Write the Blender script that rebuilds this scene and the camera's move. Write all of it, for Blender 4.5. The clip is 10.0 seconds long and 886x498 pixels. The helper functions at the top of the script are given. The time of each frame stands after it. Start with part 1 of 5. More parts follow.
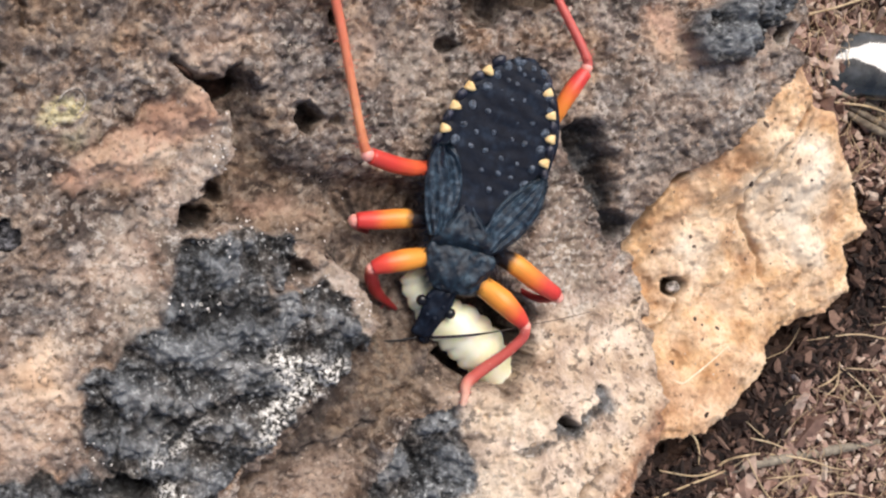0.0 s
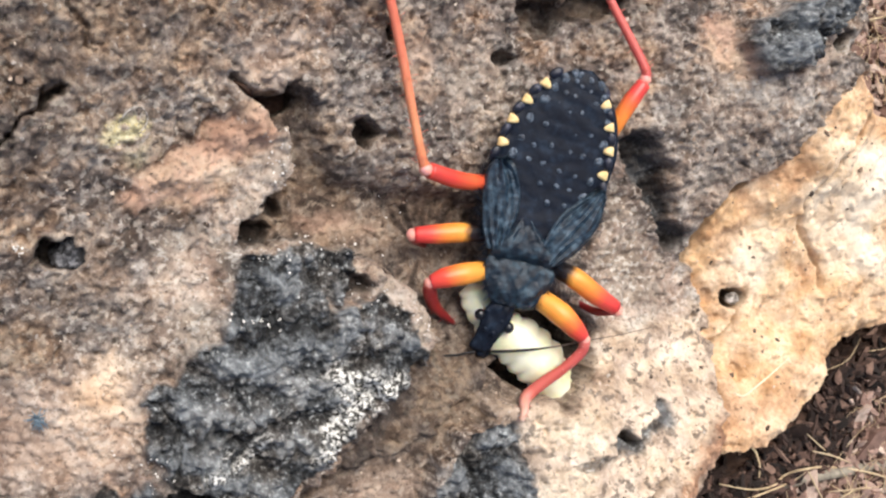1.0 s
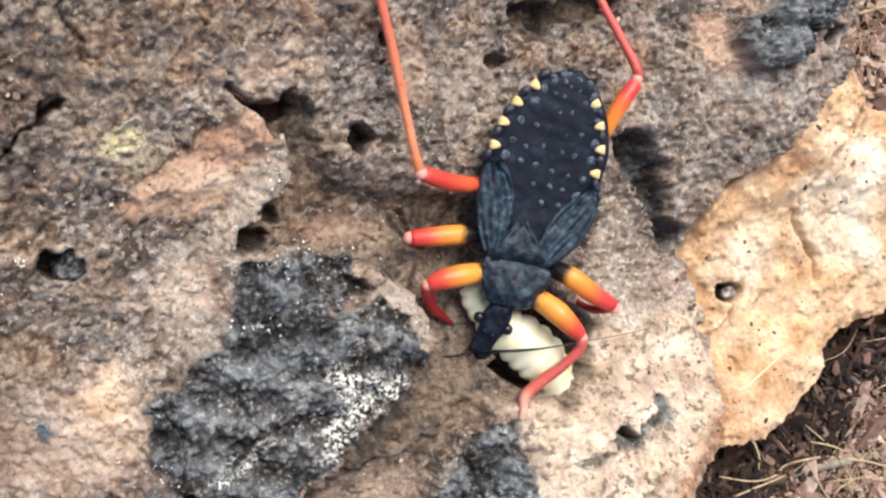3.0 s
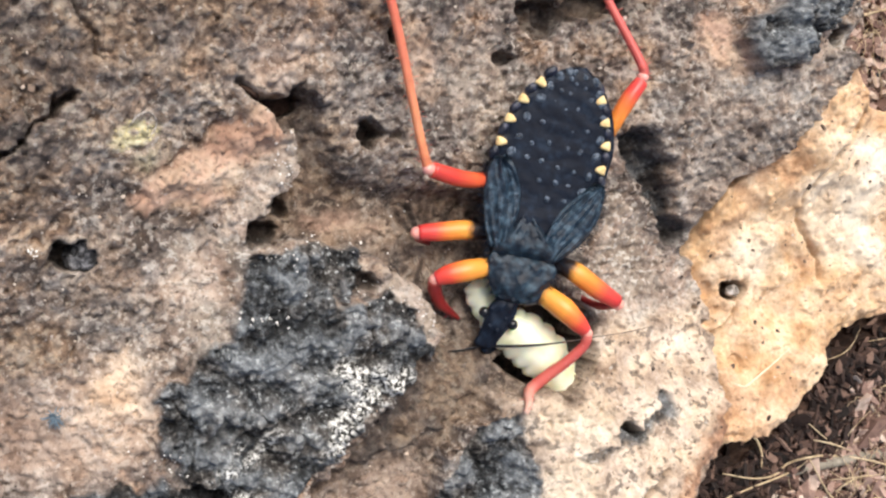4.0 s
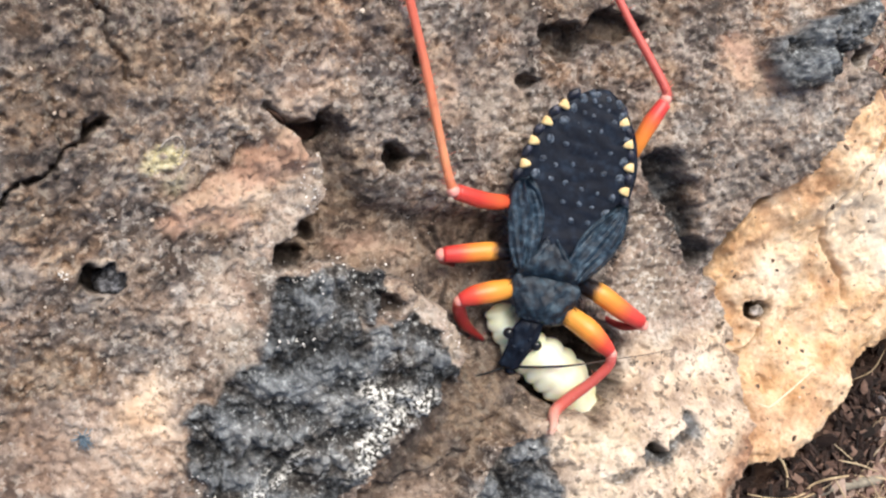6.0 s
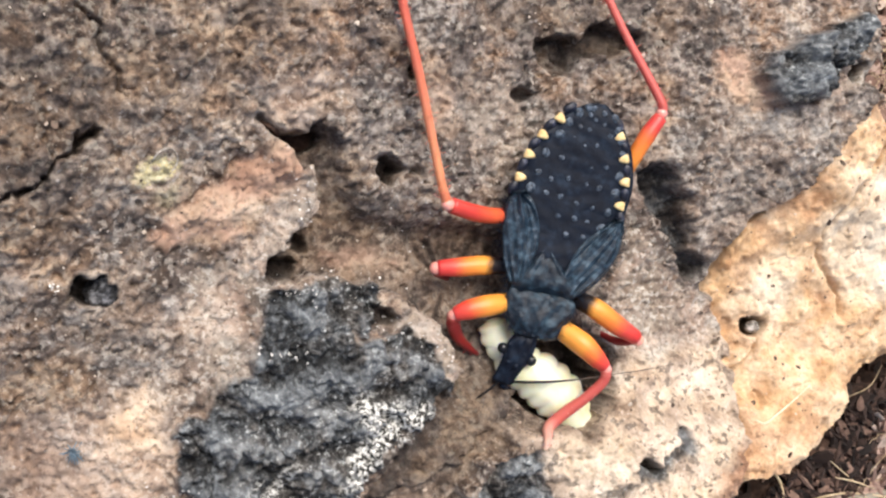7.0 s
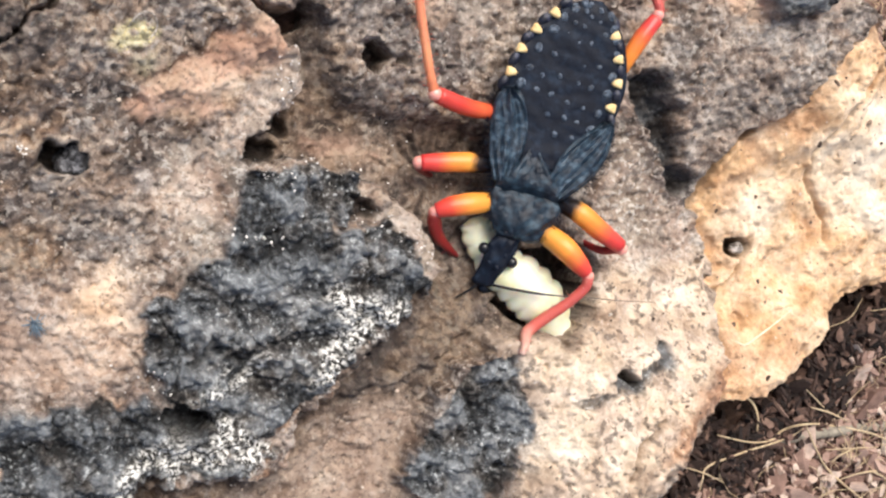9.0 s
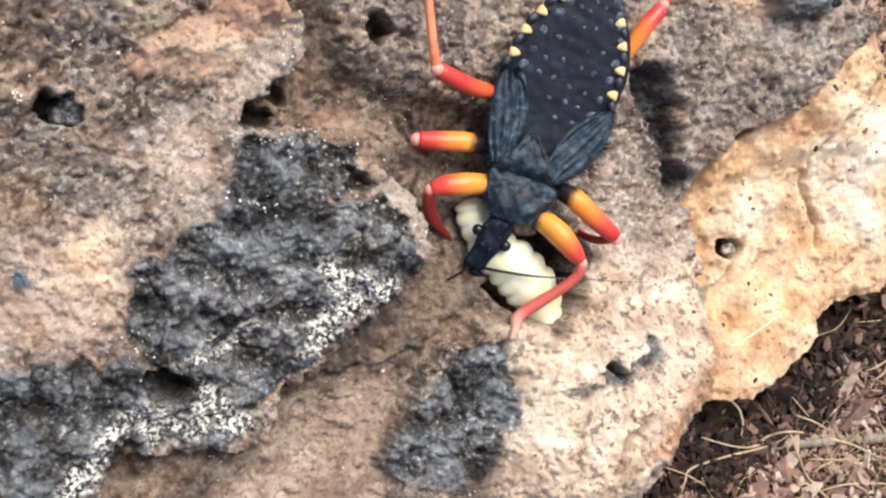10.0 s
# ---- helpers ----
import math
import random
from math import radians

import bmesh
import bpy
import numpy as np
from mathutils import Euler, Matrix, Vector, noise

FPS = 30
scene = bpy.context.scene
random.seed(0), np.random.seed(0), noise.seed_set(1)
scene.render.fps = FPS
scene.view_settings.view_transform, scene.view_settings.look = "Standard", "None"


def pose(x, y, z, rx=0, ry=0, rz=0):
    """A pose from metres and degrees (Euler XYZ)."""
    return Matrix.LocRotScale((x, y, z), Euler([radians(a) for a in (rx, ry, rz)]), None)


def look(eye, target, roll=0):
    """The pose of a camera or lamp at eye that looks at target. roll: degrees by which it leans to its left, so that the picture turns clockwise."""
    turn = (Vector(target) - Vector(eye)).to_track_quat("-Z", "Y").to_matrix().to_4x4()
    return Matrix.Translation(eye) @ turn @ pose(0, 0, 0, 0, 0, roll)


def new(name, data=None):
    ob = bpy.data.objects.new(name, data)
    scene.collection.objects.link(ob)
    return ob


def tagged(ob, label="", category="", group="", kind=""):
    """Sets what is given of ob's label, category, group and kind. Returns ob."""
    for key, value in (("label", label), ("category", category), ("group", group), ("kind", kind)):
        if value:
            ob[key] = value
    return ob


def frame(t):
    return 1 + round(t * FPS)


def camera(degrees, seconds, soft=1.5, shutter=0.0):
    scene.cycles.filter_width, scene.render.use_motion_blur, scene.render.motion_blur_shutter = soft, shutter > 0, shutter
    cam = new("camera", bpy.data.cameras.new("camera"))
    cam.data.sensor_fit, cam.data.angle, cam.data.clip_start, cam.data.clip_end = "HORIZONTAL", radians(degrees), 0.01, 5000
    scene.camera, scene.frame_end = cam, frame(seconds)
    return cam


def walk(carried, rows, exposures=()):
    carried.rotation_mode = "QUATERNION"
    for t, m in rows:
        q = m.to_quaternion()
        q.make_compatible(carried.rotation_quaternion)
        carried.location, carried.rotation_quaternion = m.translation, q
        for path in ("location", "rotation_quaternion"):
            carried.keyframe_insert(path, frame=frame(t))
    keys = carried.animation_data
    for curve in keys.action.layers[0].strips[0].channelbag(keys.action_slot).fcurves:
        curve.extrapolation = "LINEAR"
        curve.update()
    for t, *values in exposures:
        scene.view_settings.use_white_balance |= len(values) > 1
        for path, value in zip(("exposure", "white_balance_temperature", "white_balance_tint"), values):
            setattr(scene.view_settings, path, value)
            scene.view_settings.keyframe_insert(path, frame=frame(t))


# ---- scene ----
from mathutils import Quaternion

MM = 0.001
cam = camera(42, 10.0, soft=2.35)
# time, place in metres, turn as a quaternion w x y z
PATH = [
    (0.0, (-0.04235, 0.00997, 0.10157), (0.97349, -0.04981, -0.22324, 0.00063)),
    (0.5, (-0.04346, 0.01061, 0.10072), (0.97657, -0.04929, -0.20948, -0.00146)),
    (1.0, (-0.04374, 0.01076, 0.10034), (0.97731, -0.04697, -0.20654, -0.00306)),
    (1.5, (-0.04441, 0.01146, 0.10229), (0.97819, -0.04243, -0.20323, -0.00628)),
    (2.0, (-0.04460, 0.01237, 0.10178), (0.97796, -0.04797, -0.20273, -0.01423)),
    (2.5, (-0.04393, 0.01227, 0.10138), (0.97759, -0.05133, -0.20351, -0.01623)),
    (3.0, (-0.04354, 0.01199, 0.10159), (0.97739, -0.04884, -0.20527, -0.01406)),
    (4.5, (-0.04453, 0.01083, 0.10287), (0.97807, -0.04717, -0.20264, -0.00977)),
    (5.0, (-0.04331, 0.01079, 0.10094), (0.97789, -0.04710, -0.20346, -0.01060)),
    (5.5, (-0.04428, 0.01099, 0.10258), (0.97804, -0.04454, -0.20328, -0.01153)),
    (6.0, (-0.04497, 0.01152, 0.10306), (0.97994, -0.03923, -0.19511, -0.01060)),
    (7.5, (-0.04412, 0.01118, 0.10230), (0.97984, -0.03325, -0.19689, -0.00570)),
    (8.0, (-0.04390, 0.01009, 0.10177), (0.97915, -0.04491, -0.19809, -0.00418)),
    (8.5, (-0.04363, 0.00665, 0.10032), (0.97786, -0.05458, -0.20198, 0.00324)),
    (9.0, (-0.04427, 0.00355, 0.09996), (0.97692, -0.04880, -0.20749, 0.01423)),
    (9.5, (-0.04487, 0.00219, 0.09994), (0.97639, -0.04500, -0.20967, 0.02596)),
    (10.0, (-0.04512, -0.00188, 0.09857), (0.97461, -0.03886, -0.21663, 0.04120)),
]
# stops, kelvin and tint of the camera's own exposure
EXPOSURE = [(0.0, -0.13, 6520, 13), (0.5, 0.06, 6440, 10), (1.0, 0.16, 6410, 9), (4.5, 0.16, 6410, 9), (10.0, 0.20, 6430, 10)]
walk(cam, [(t, Matrix.LocRotScale(p, Quaternion(q), None)) for t, p, q in PATH], EXPOSURE)

# ---- light: bright soft daylight from one high side ----
world = bpy.data.worlds.new("sky")
scene.world = world
world.use_nodes = True
SUN_ELEVATION, SUN_AZIMUTH = 58, 2      # degrees; azimuth clockwise from +y
nt = world.node_tree
sky = nt.nodes.new("ShaderNodeTexSky")
sky.sky_type, sky.sun_disc = "NISHITA", False
sky.air_density, sky.dust_density, sky.ozone_density = 0.8, 4.0, 0.3
sky.sun_elevation, sky.sun_rotation = radians(SUN_ELEVATION), radians(SUN_AZIMUTH)
back = nt.nodes["Background"]
back.inputs["Strength"].default_value = 0.13
nt.links.new(sky.outputs["Color"], back.inputs["Color"])
sun = new("sun", bpy.data.lights.new("sun", "SUN"))
sun.data.energy, sun.data.angle, sun.data.color = 3.5, radians(34), (1.0, 0.95, 0.88)
se, sa = radians(SUN_ELEVATION), radians(SUN_AZIMUTH)
sun.matrix_world = look((math.sin(sa) * math.cos(se), math.cos(sa) * math.cos(se), math.sin(se)), (0, 0, 0))


# ---- materials ----
def material(name):
    m = bpy.data.materials.new(name)
    m.use_nodes = True
    t = m.node_tree
    return m, t, t.nodes["Principled BSDF"]


def node(t, kind, **sockets):
    n = t.nodes.new(kind)
    for k, v in sockets.items():
        n.inputs[k.replace("_", " ")].default_value = v
    return n


def coords(t):
    return t.nodes.new("ShaderNodeTexCoord").outputs["Object"]


def grain(t, mm, detail=6.0, rough=0.6, warp=0.0):
    """Noise whose features are about mm millimetres across."""
    n = node(t, "ShaderNodeTexNoise", Scale=1000.0 / mm, Detail=detail, Roughness=rough, Distortion=warp)
    t.links.new(coords(t), n.inputs["Vector"])
    return n.outputs["Fac"]


def ramp(t, fac, *stops):
    r = t.nodes.new("ShaderNodeValToRGB")
    e = r.color_ramp.elements
    while len(e) < len(stops):
        e.new(0.5)
    for el, (p, c) in zip(e, stops):
        el.position = p
        el.color = (*c, 1) if len(c) == 3 else c
    t.links.new(fac, r.inputs["Fac"])
    return r.outputs["Color"]


def mix(t, fac, a, b, kind="MIX"):
    n = t.nodes.new("ShaderNodeMix")
    n.data_type, n.blend_type = "RGBA", kind
    for sock, v in ((n.inputs[0], fac), (n.inputs[6], a), (n.inputs[7], b)):
        if isinstance(v, bpy.types.NodeSocket):
            t.links.new(v, sock)
        else:
            sock.default_value = v if isinstance(v, (int, float)) else (*v, 1)
    return n.outputs[2]


def calc(t, op, a, b=0.0, clamp=False):
    n = t.nodes.new("ShaderNodeMath")
    n.operation, n.use_clamp = op, clamp
    for sock, v in ((n.inputs[0], a), (n.inputs[1], b)):
        if isinstance(v, bpy.types.NodeSocket):
            t.links.new(v, sock)
        else:
            sock.default_value = v
    return n.outputs[0]


def attribute(t, name):
    n = t.nodes.new("ShaderNodeAttribute")
    n.attribute_name = name
    return n.outputs["Fac"]


def bump(t, bsdf, height, mm, strength=1.0):
    b = node(t, "ShaderNodeBump", Strength=strength, Distance=mm * MM)
    t.links.new(height, b.inputs["Height"])
    t.links.new(b.outputs["Normal"], bsdf.inputs["Normal"])


def step(t, fac, lo, hi):
    n = t.nodes.new("ShaderNodeMapRange")
    n.clamp = True
    for k, v in (("From Min", lo), ("From Max", hi)):
        n.inputs[k].default_value = v
    t.links.new(fac, n.inputs["Value"])
    return n.outputs["Result"]


def bark_material():
    m, t, b = material("weathered_bark")
    speck, fine = grain(t, 0.30, 4, 0.7), grain(t, 0.7, 6, 0.72)
    mid, wide, big = grain(t, 1.3, 7, 0.66), grain(t, 4.5, 7, 0.62), grain(t, 13.0, 6, 0.6)
    spots = grain(t, 1.0, 3, 0.55)
    streak = node(t, "ShaderNodeTexNoise", Scale=1.0, Detail=6.0, Roughness=0.65)
    turned = node(t, "ShaderNodeMapping", Rotation=(0, 0, radians(-28)), Scale=(160, 520, 400))
    t.links.new(coords(t), turned.inputs["Vector"])
    t.links.new(turned.outputs["Vector"], streak.inputs["Vector"])
    tone = calc(t, "ADD", calc(t, "MULTIPLY", wide, 0.32), calc(t, "MULTIPLY", mid, 0.36))
    tone = calc(t, "ADD", tone, calc(t, "MULTIPLY", streak.outputs["Fac"], 0.10))
    tone = calc(t, "ADD", tone, calc(t, "MULTIPLY", grain(t, 1.0, 3, 0.6), 0.18))
    tone = calc(t, "ADD", tone, calc(t, "MULTIPLY", fine, 0.13))
    tone = calc(t, "SUBTRACT", tone, 0.045)
    tone = calc(t, "ADD", calc(t, "MULTIPLY", calc(t, "SUBTRACT", tone, 0.5), 2.35), 0.5)
    hue = step(t, grain(t, 4.2, 5, 0.62), 0.43, 0.58)

    calm = calc(t, "ADD", calc(t, "MULTIPLY", wide, 0.74), calc(t, "MULTIPLY", mid, 0.26))

    def two(a, b_, by=None):
        return mix(t, hue, ramp(t, by or tone, *a), ramp(t, by or tone, *b_))

    base = two(((0.36, (0.080, 0.058, 0.050)), (0.46, (0.172, 0.122, 0.102)), (0.53, (0.285, 0.208, 0.174)), (0.63, (0.500, 0.380, 0.318))),
               ((0.36, (0.118, 0.062, 0.038)), (0.46, (0.290, 0.160, 0.096)), (0.54, (0.440, 0.268, 0.172)), (0.64, (0.660, 0.470, 0.330))))
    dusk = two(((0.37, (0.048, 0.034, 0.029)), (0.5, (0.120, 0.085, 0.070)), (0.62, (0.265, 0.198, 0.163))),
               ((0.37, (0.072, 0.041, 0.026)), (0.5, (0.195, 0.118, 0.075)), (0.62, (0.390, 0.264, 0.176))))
    pale = mix(t, hue, (0.50, 0.40, 0.33), (0.56, 0.41, 0.315))
    base = mix(t, calc(t, "MULTIPLY", calc(t, "MULTIPLY", step(t, grain(t, 5.5, 6, 0.66), 0.50, 0.60), step(t, mid, 0.40, 0.55)), 0.6), base, pale)
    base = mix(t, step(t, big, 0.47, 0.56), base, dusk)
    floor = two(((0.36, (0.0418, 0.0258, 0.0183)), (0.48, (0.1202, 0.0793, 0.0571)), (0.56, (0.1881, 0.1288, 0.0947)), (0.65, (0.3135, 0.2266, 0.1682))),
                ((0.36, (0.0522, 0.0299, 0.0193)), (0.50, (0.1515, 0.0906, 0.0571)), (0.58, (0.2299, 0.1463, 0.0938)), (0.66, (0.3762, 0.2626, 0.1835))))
    tan = two(((0.37, (0.33, 0.175, 0.115)), (0.47, (0.50, 0.295, 0.205)), (0.55, (0.58, 0.355, 0.255)), (0.65, (0.66, 0.47, 0.365))),
              ((0.37, (0.30, 0.175, 0.115)), (0.47, (0.47, 0.300, 0.205)), (0.55, (0.57, 0.385, 0.27)), (0.65, (0.68, 0.51, 0.385))), calm)
    lobe = two(((0.36, (0.480, 0.260, 0.120)), (0.47, (0.640, 0.405, 0.215)), (0.55, (0.760, 0.535, 0.325)), (0.66, (0.860, 0.675, 0.465))),
               ((0.36, (0.430, 0.250, 0.140)), (0.47, (0.620, 0.410, 0.250)), (0.55, (0.755, 0.560, 0.375)), (0.66, (0.870, 0.715, 0.525))), calm)
    lobe = mix(t, calc(t, "MULTIPLY", step(t, spots, 0.575, 0.65), 0.45), lobe, (0.38, 0.21, 0.115))
    white = two(((0.37, (0.300, 0.205, 0.140)), (0.47, (0.530, 0.400, 0.285)), (0.55, (0.680, 0.545, 0.405)), (0.64, (0.800, 0.690, 0.550))),
                ((0.37, (0.270, 0.200, 0.150)), (0.47, (0.490, 0.380, 0.295)), (0.55, (0.660, 0.540, 0.430)), (0.64, (0.810, 0.715, 0.595))), calm)
    white = mix(t, calc(t, "MULTIPLY", step(t, spots, 0.565, 0.61), 0.75), white, (0.14, 0.108, 0.085))
    cream = two(((0.36, (0.22, 0.15, 0.11)), (0.46, (0.40, 0.30, 0.23)), (0.55, (0.54, 0.44, 0.36)), (0.65, (0.72, 0.64, 0.56))),
                ((0.36, (0.24, 0.15, 0.11)), (0.46, (0.43, 0.30, 0.235)), (0.55, (0.57, 0.43, 0.35)), (0.65, (0.73, 0.62, 0.53))), calm)
    dark = calc(t, "ADD", calc(t, "MULTIPLY", fine, 0.42), calc(t, "MULTIPLY", wide, 0.58))
    # crust lumps paled and cracks darkened in colour, as if lit from above
    crest_light = attribute(t, "crest_light")
    dark = calc(t, "ADD", calc(t, "MULTIPLY", dark, 0.62), calc(t, "ADD", calc(t, "MULTIPLY", crest_light, 0.22), 0.08))
    pepper, salt = grain(t, 0.55, 3, 0.62), grain(t, 0.85, 4, 0.62)
    soot = calc(t, "ADD", calc(t, "MULTIPLY", dark, 0.55), calc(t, "MULTIPLY", pepper, 0.45))
    char = ramp(t, soot, (0.41, (0.010, 0.010, 0.010)), (0.46, (0.042, 0.042, 0.042)), (0.52, (0.108, 0.108, 0.108)), (0.57, (0.20, 0.200, 0.196)), (0.63, (0.38, 0.375, 0.36)))
    char = mix(t, calc(t, "MULTIPLY", step(t, grain(t, 5.0, 5, 0.6), 0.48, 0.60), 0.6), char, ramp(t, soot, (0.42, (0.020, 0.014, 0.010)), (0.50, (0.095, 0.073, 0.056)), (0.6, (0.28, 0.23, 0.185))))
    char = mix(t, calc(t, "MULTIPLY", step(t, crest_light, 0.55, 0.8), 0.6), char, ramp(t, salt, (0.40, (0.075, 0.077, 0.081)), (0.5, (0.160, 0.164, 0.168)), (0.62, (0.31, 0.312, 0.31))))
    char = mix(t, calc(t, "MULTIPLY", calc(t, "MULTIPLY", step(t, pepper, 0.60, 0.66), step(t, wide, 0.45, 0.58)), 0.7), char, (0.58, 0.57, 0.53))
    ash = ramp(t, grain(t, 0.48, 4, 0.66), (0.43, (0.03, 0.028, 0.026)), (0.48, (0.17, 0.165, 0.15)), (0.53, (0.66, 0.65, 0.61)), (0.60, (0.88, 0.87, 0.83)))
    busy = calc(t, "ADD", calc(t, "MULTIPLY", step(t, grain(t, 7.0, 4, 0.55), 0.44, 0.58), 0.75), 0.25)
    worn = calc(t, "ADD", calc(t, "MULTIPLY", step(t, grain(t, 8.5, 4, 0.55), 0.44, 0.58), 0.7), 0.3)
    fleck = calc(t, "MULTIPLY", calc(t, "MULTIPLY", step(t, grain(t, 0.75, 3, 0.6), 0.525, 0.585), busy), 0.7)
    base = mix(t, fleck, base, mix(t, hue, (0.49, 0.405, 0.345), (0.56, 0.425, 0.335)))
    blot = calc(t, "MULTIPLY", calc(t, "MULTIPLY", step(t, grain(t, 1.3, 4, 0.62), 0.535, 0.60), worn), 0.72)
    base = mix(t, blot, base, mix(t, hue, (0.135, 0.088, 0.070), (0.175, 0.098, 0.068)))
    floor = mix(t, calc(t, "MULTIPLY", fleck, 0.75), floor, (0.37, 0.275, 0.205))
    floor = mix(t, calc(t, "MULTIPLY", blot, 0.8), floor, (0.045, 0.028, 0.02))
    dusk = mix(t, calc(t, "MULTIPLY", fleck, 0.75), dusk, (0.38, 0.31, 0.24))
    dusk = mix(t, calc(t, "MULTIPLY", blot, 0.8), dusk, (0.090, 0.060, 0.047))
    cream = mix(t, fleck, cream, (0.72, 0.63, 0.55))
    cream = mix(t, calc(t, "MULTIPLY", blot, 0.85), cream, (0.17, 0.115, 0.088))
    tan = mix(t, calc(t, "MULTIPLY", blot, 0.25), tan, (0.20, 0.115, 0.08))
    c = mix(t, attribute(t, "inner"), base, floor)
    yellow = ramp(t, fine, (0.40, (0.38, 0.31, 0.17)), (0.5, (0.60, 0.50, 0.29)), (0.6, (0.72, 0.62, 0.41)))
    glare = ramp(t, calm, (0.36, (0.46, 0.30, 0.19)), (0.47, (0.64, 0.47, 0.33)), (0.56, (0.77, 0.61, 0.46)))
    rust_brown = ramp(t, tone, (0.36, (0.20, 0.085, 0.042)), (0.5, (0.42, 0.215, 0.115)), (0.64, (0.62, 0.40, 0.25)))
    grey = two(((0.36, (0.072, 0.057, 0.050)), (0.47, (0.190, 0.153, 0.134)), (0.55, (0.310, 0.257, 0.226)), (0.65, (0.520, 0.452, 0.402))),
               ((0.36, (0.082, 0.056, 0.043)), (0.47, (0.222, 0.160, 0.126)), (0.55, (0.350, 0.262, 0.210)), (0.65, (0.545, 0.436, 0.358))))
    grey = mix(t, calc(t, "MULTIPLY", fleck, 0.7), grey, (0.62, 0.55, 0.49))
    grey = mix(t, calc(t, "MULTIPLY", blot, 0.7), grey, (0.10, 0.075, 0.063))
    # pale cream that stands in for strong light on the lobe
    lit_cream = ramp(t, calm, (0.37, (0.62, 0.47, 0.32)), (0.47, (0.78, 0.65, 0.49)), (0.56, (0.87, 0.78, 0.64)))
    for key, colour in (("ashen", grey), ("dusk", dusk), ("yellow", yellow), ("cream", cream), ("tan", tan)):
        c = mix(t, attribute(t, key), c, colour)
    c = mix(t, 1.0, c, (0.93, 1.0, 1.02), "MULTIPLY")
    char = mix(t, 1.0, char, (0.94, 1.0, 1.05), "MULTIPLY")
    for key, colour in (("bright", glare), ("white", white), ("lobe", lobe), ("lit_pale", lit_cream), ("rust", rust_brown), ("char", char), ("ash", ash)):
        c = mix(t, attribute(t, key), c, colour)
    # near-black shade painted into holes, creases and under the larva, plus the smudge
    c = mix(t, attribute(t, "shade_stain"), c, (0.012, 0.008, 0.006))
    # dark pores, and bright mineral grains
    pore = calc(t, "MULTIPLY", step(t, grain(t, 0.45, 2, 0.5), 0.57, 0.65), calc(t, "SUBTRACT", 0.5, calc(t, "MULTIPLY", calc(t, "MAXIMUM", attribute(t, "lobe"), attribute(t, "white")), 0.28)))
    c = mix(t, calc(t, "MULTIPLY", pore, calc(t, "SUBTRACT", 1.0, calc(t, "MULTIPLY", attribute(t, "char"), 0.8))), c, (0.075, 0.048, 0.035))
    grit = node(t, "ShaderNodeTexVoronoi", Scale=3200.0)
    t.links.new(coords(t), grit.inputs["Vector"])
    lit = calc(t, "MULTIPLY", step(t, grit.outputs["Color"], 0.83, 0.86), step(t, mid, 0.49, 0.58))
    lit = calc(t, "MULTIPLY", lit, calc(t, "SUBTRACT", 1.0, attribute(t, "lobe")))
    lit = calc(t, "MULTIPLY", lit, calc(t, "SUBTRACT", 1.0, attribute(t, "shade_stain")))
    lit = calc(t, "MULTIPLY", lit, calc(t, "SUBTRACT", 1.0, calc(t, "MULTIPLY", attribute(t, "inner"), 0.6)))
    lit = calc(t, "MULTIPLY", lit, calc(t, "SUBTRACT", 1.0, calc(t, "MULTIPLY", attribute(t, "char"), 0.75)))
    c = mix(t, calc(t, "MULTIPLY", lit, 0.34), c, (0.80, 0.74, 0.67))
    t.links.new(c, b.inputs["Base Color"])
    t.links.new(calc(t, "SUBTRACT", 0.85, calc(t, "MULTIPLY", lit, 0.55)), b.inputs["Roughness"])
    b.inputs["Specular IOR Level"].default_value = 0.4
    bump(t, b, calc(t, "ADD", fine, calc(t, "ADD", calc(t, "MULTIPLY", mid, 1.2), calc(t, "MULTIPLY", lit, 0.25))), 0.24, 0.75)
    return m


def plain(name, stops, mm=1.0, rough=0.6, relief=0.05, spec=0.5, metal=0.0, sub=0.0):
    m, t, b = material(name)
    g = grain(t, mm)
    t.links.new(ramp(t, g, *stops), b.inputs["Base Color"])
    b.inputs["Roughness"].default_value, b.inputs["Specular IOR Level"].default_value = rough, spec
    b.inputs["Metallic"].default_value = metal
    if sub:
        b.inputs["Subsurface Weight"].default_value = sub
        b.inputs["Subsurface Radius"].default_value = (0.0012, 0.0008, 0.0004)
        b.inputs["Subsurface Scale"].default_value = 1.0
    bump(t, b, grain(t, mm * 0.4), relief, 0.8)
    return m


def limb(name, *stops, rough=0.35):
    """Colour bands along a leg joint."""
    m, t, b = material(name)
    a = calc(t, "ADD", attribute(t, "along"), calc(t, "MULTIPLY", calc(t, "SUBTRACT", grain(t, 0.8), 0.5), 0.12))
    t.links.new(ramp(t, a, *stops), b.inputs["Base Color"])
    b.inputs["Roughness"].default_value = rough
    b.inputs["Subsurface Weight"].default_value = 0.15
    b.inputs["Subsurface Radius"].default_value = (0.0006, 0.0003, 0.0001)
    b.inputs["Subsurface Scale"].default_value = 1.0
    bump(t, b, grain(t, 0.25), 0.03, 0.6)
    return m


BARK = bark_material()
SOIL = plain("coir_soil", ((0.3, (0.0121, 0.0060, 0.0039)), (0.5, (0.0539, 0.0270, 0.0165)), (0.7, (0.1117, 0.0616, 0.0413))), 1.5, 0.95, 0.5)
BLACK = plain("blue_black_cuticle", ((0.38, (0.0024, 0.0044, 0.0108)), (0.54, (0.0048, 0.0088, 0.0189)), (0.68, (0.0140, 0.0245, 0.0432))), 1.1, 0.6, 0.05, 0.25)
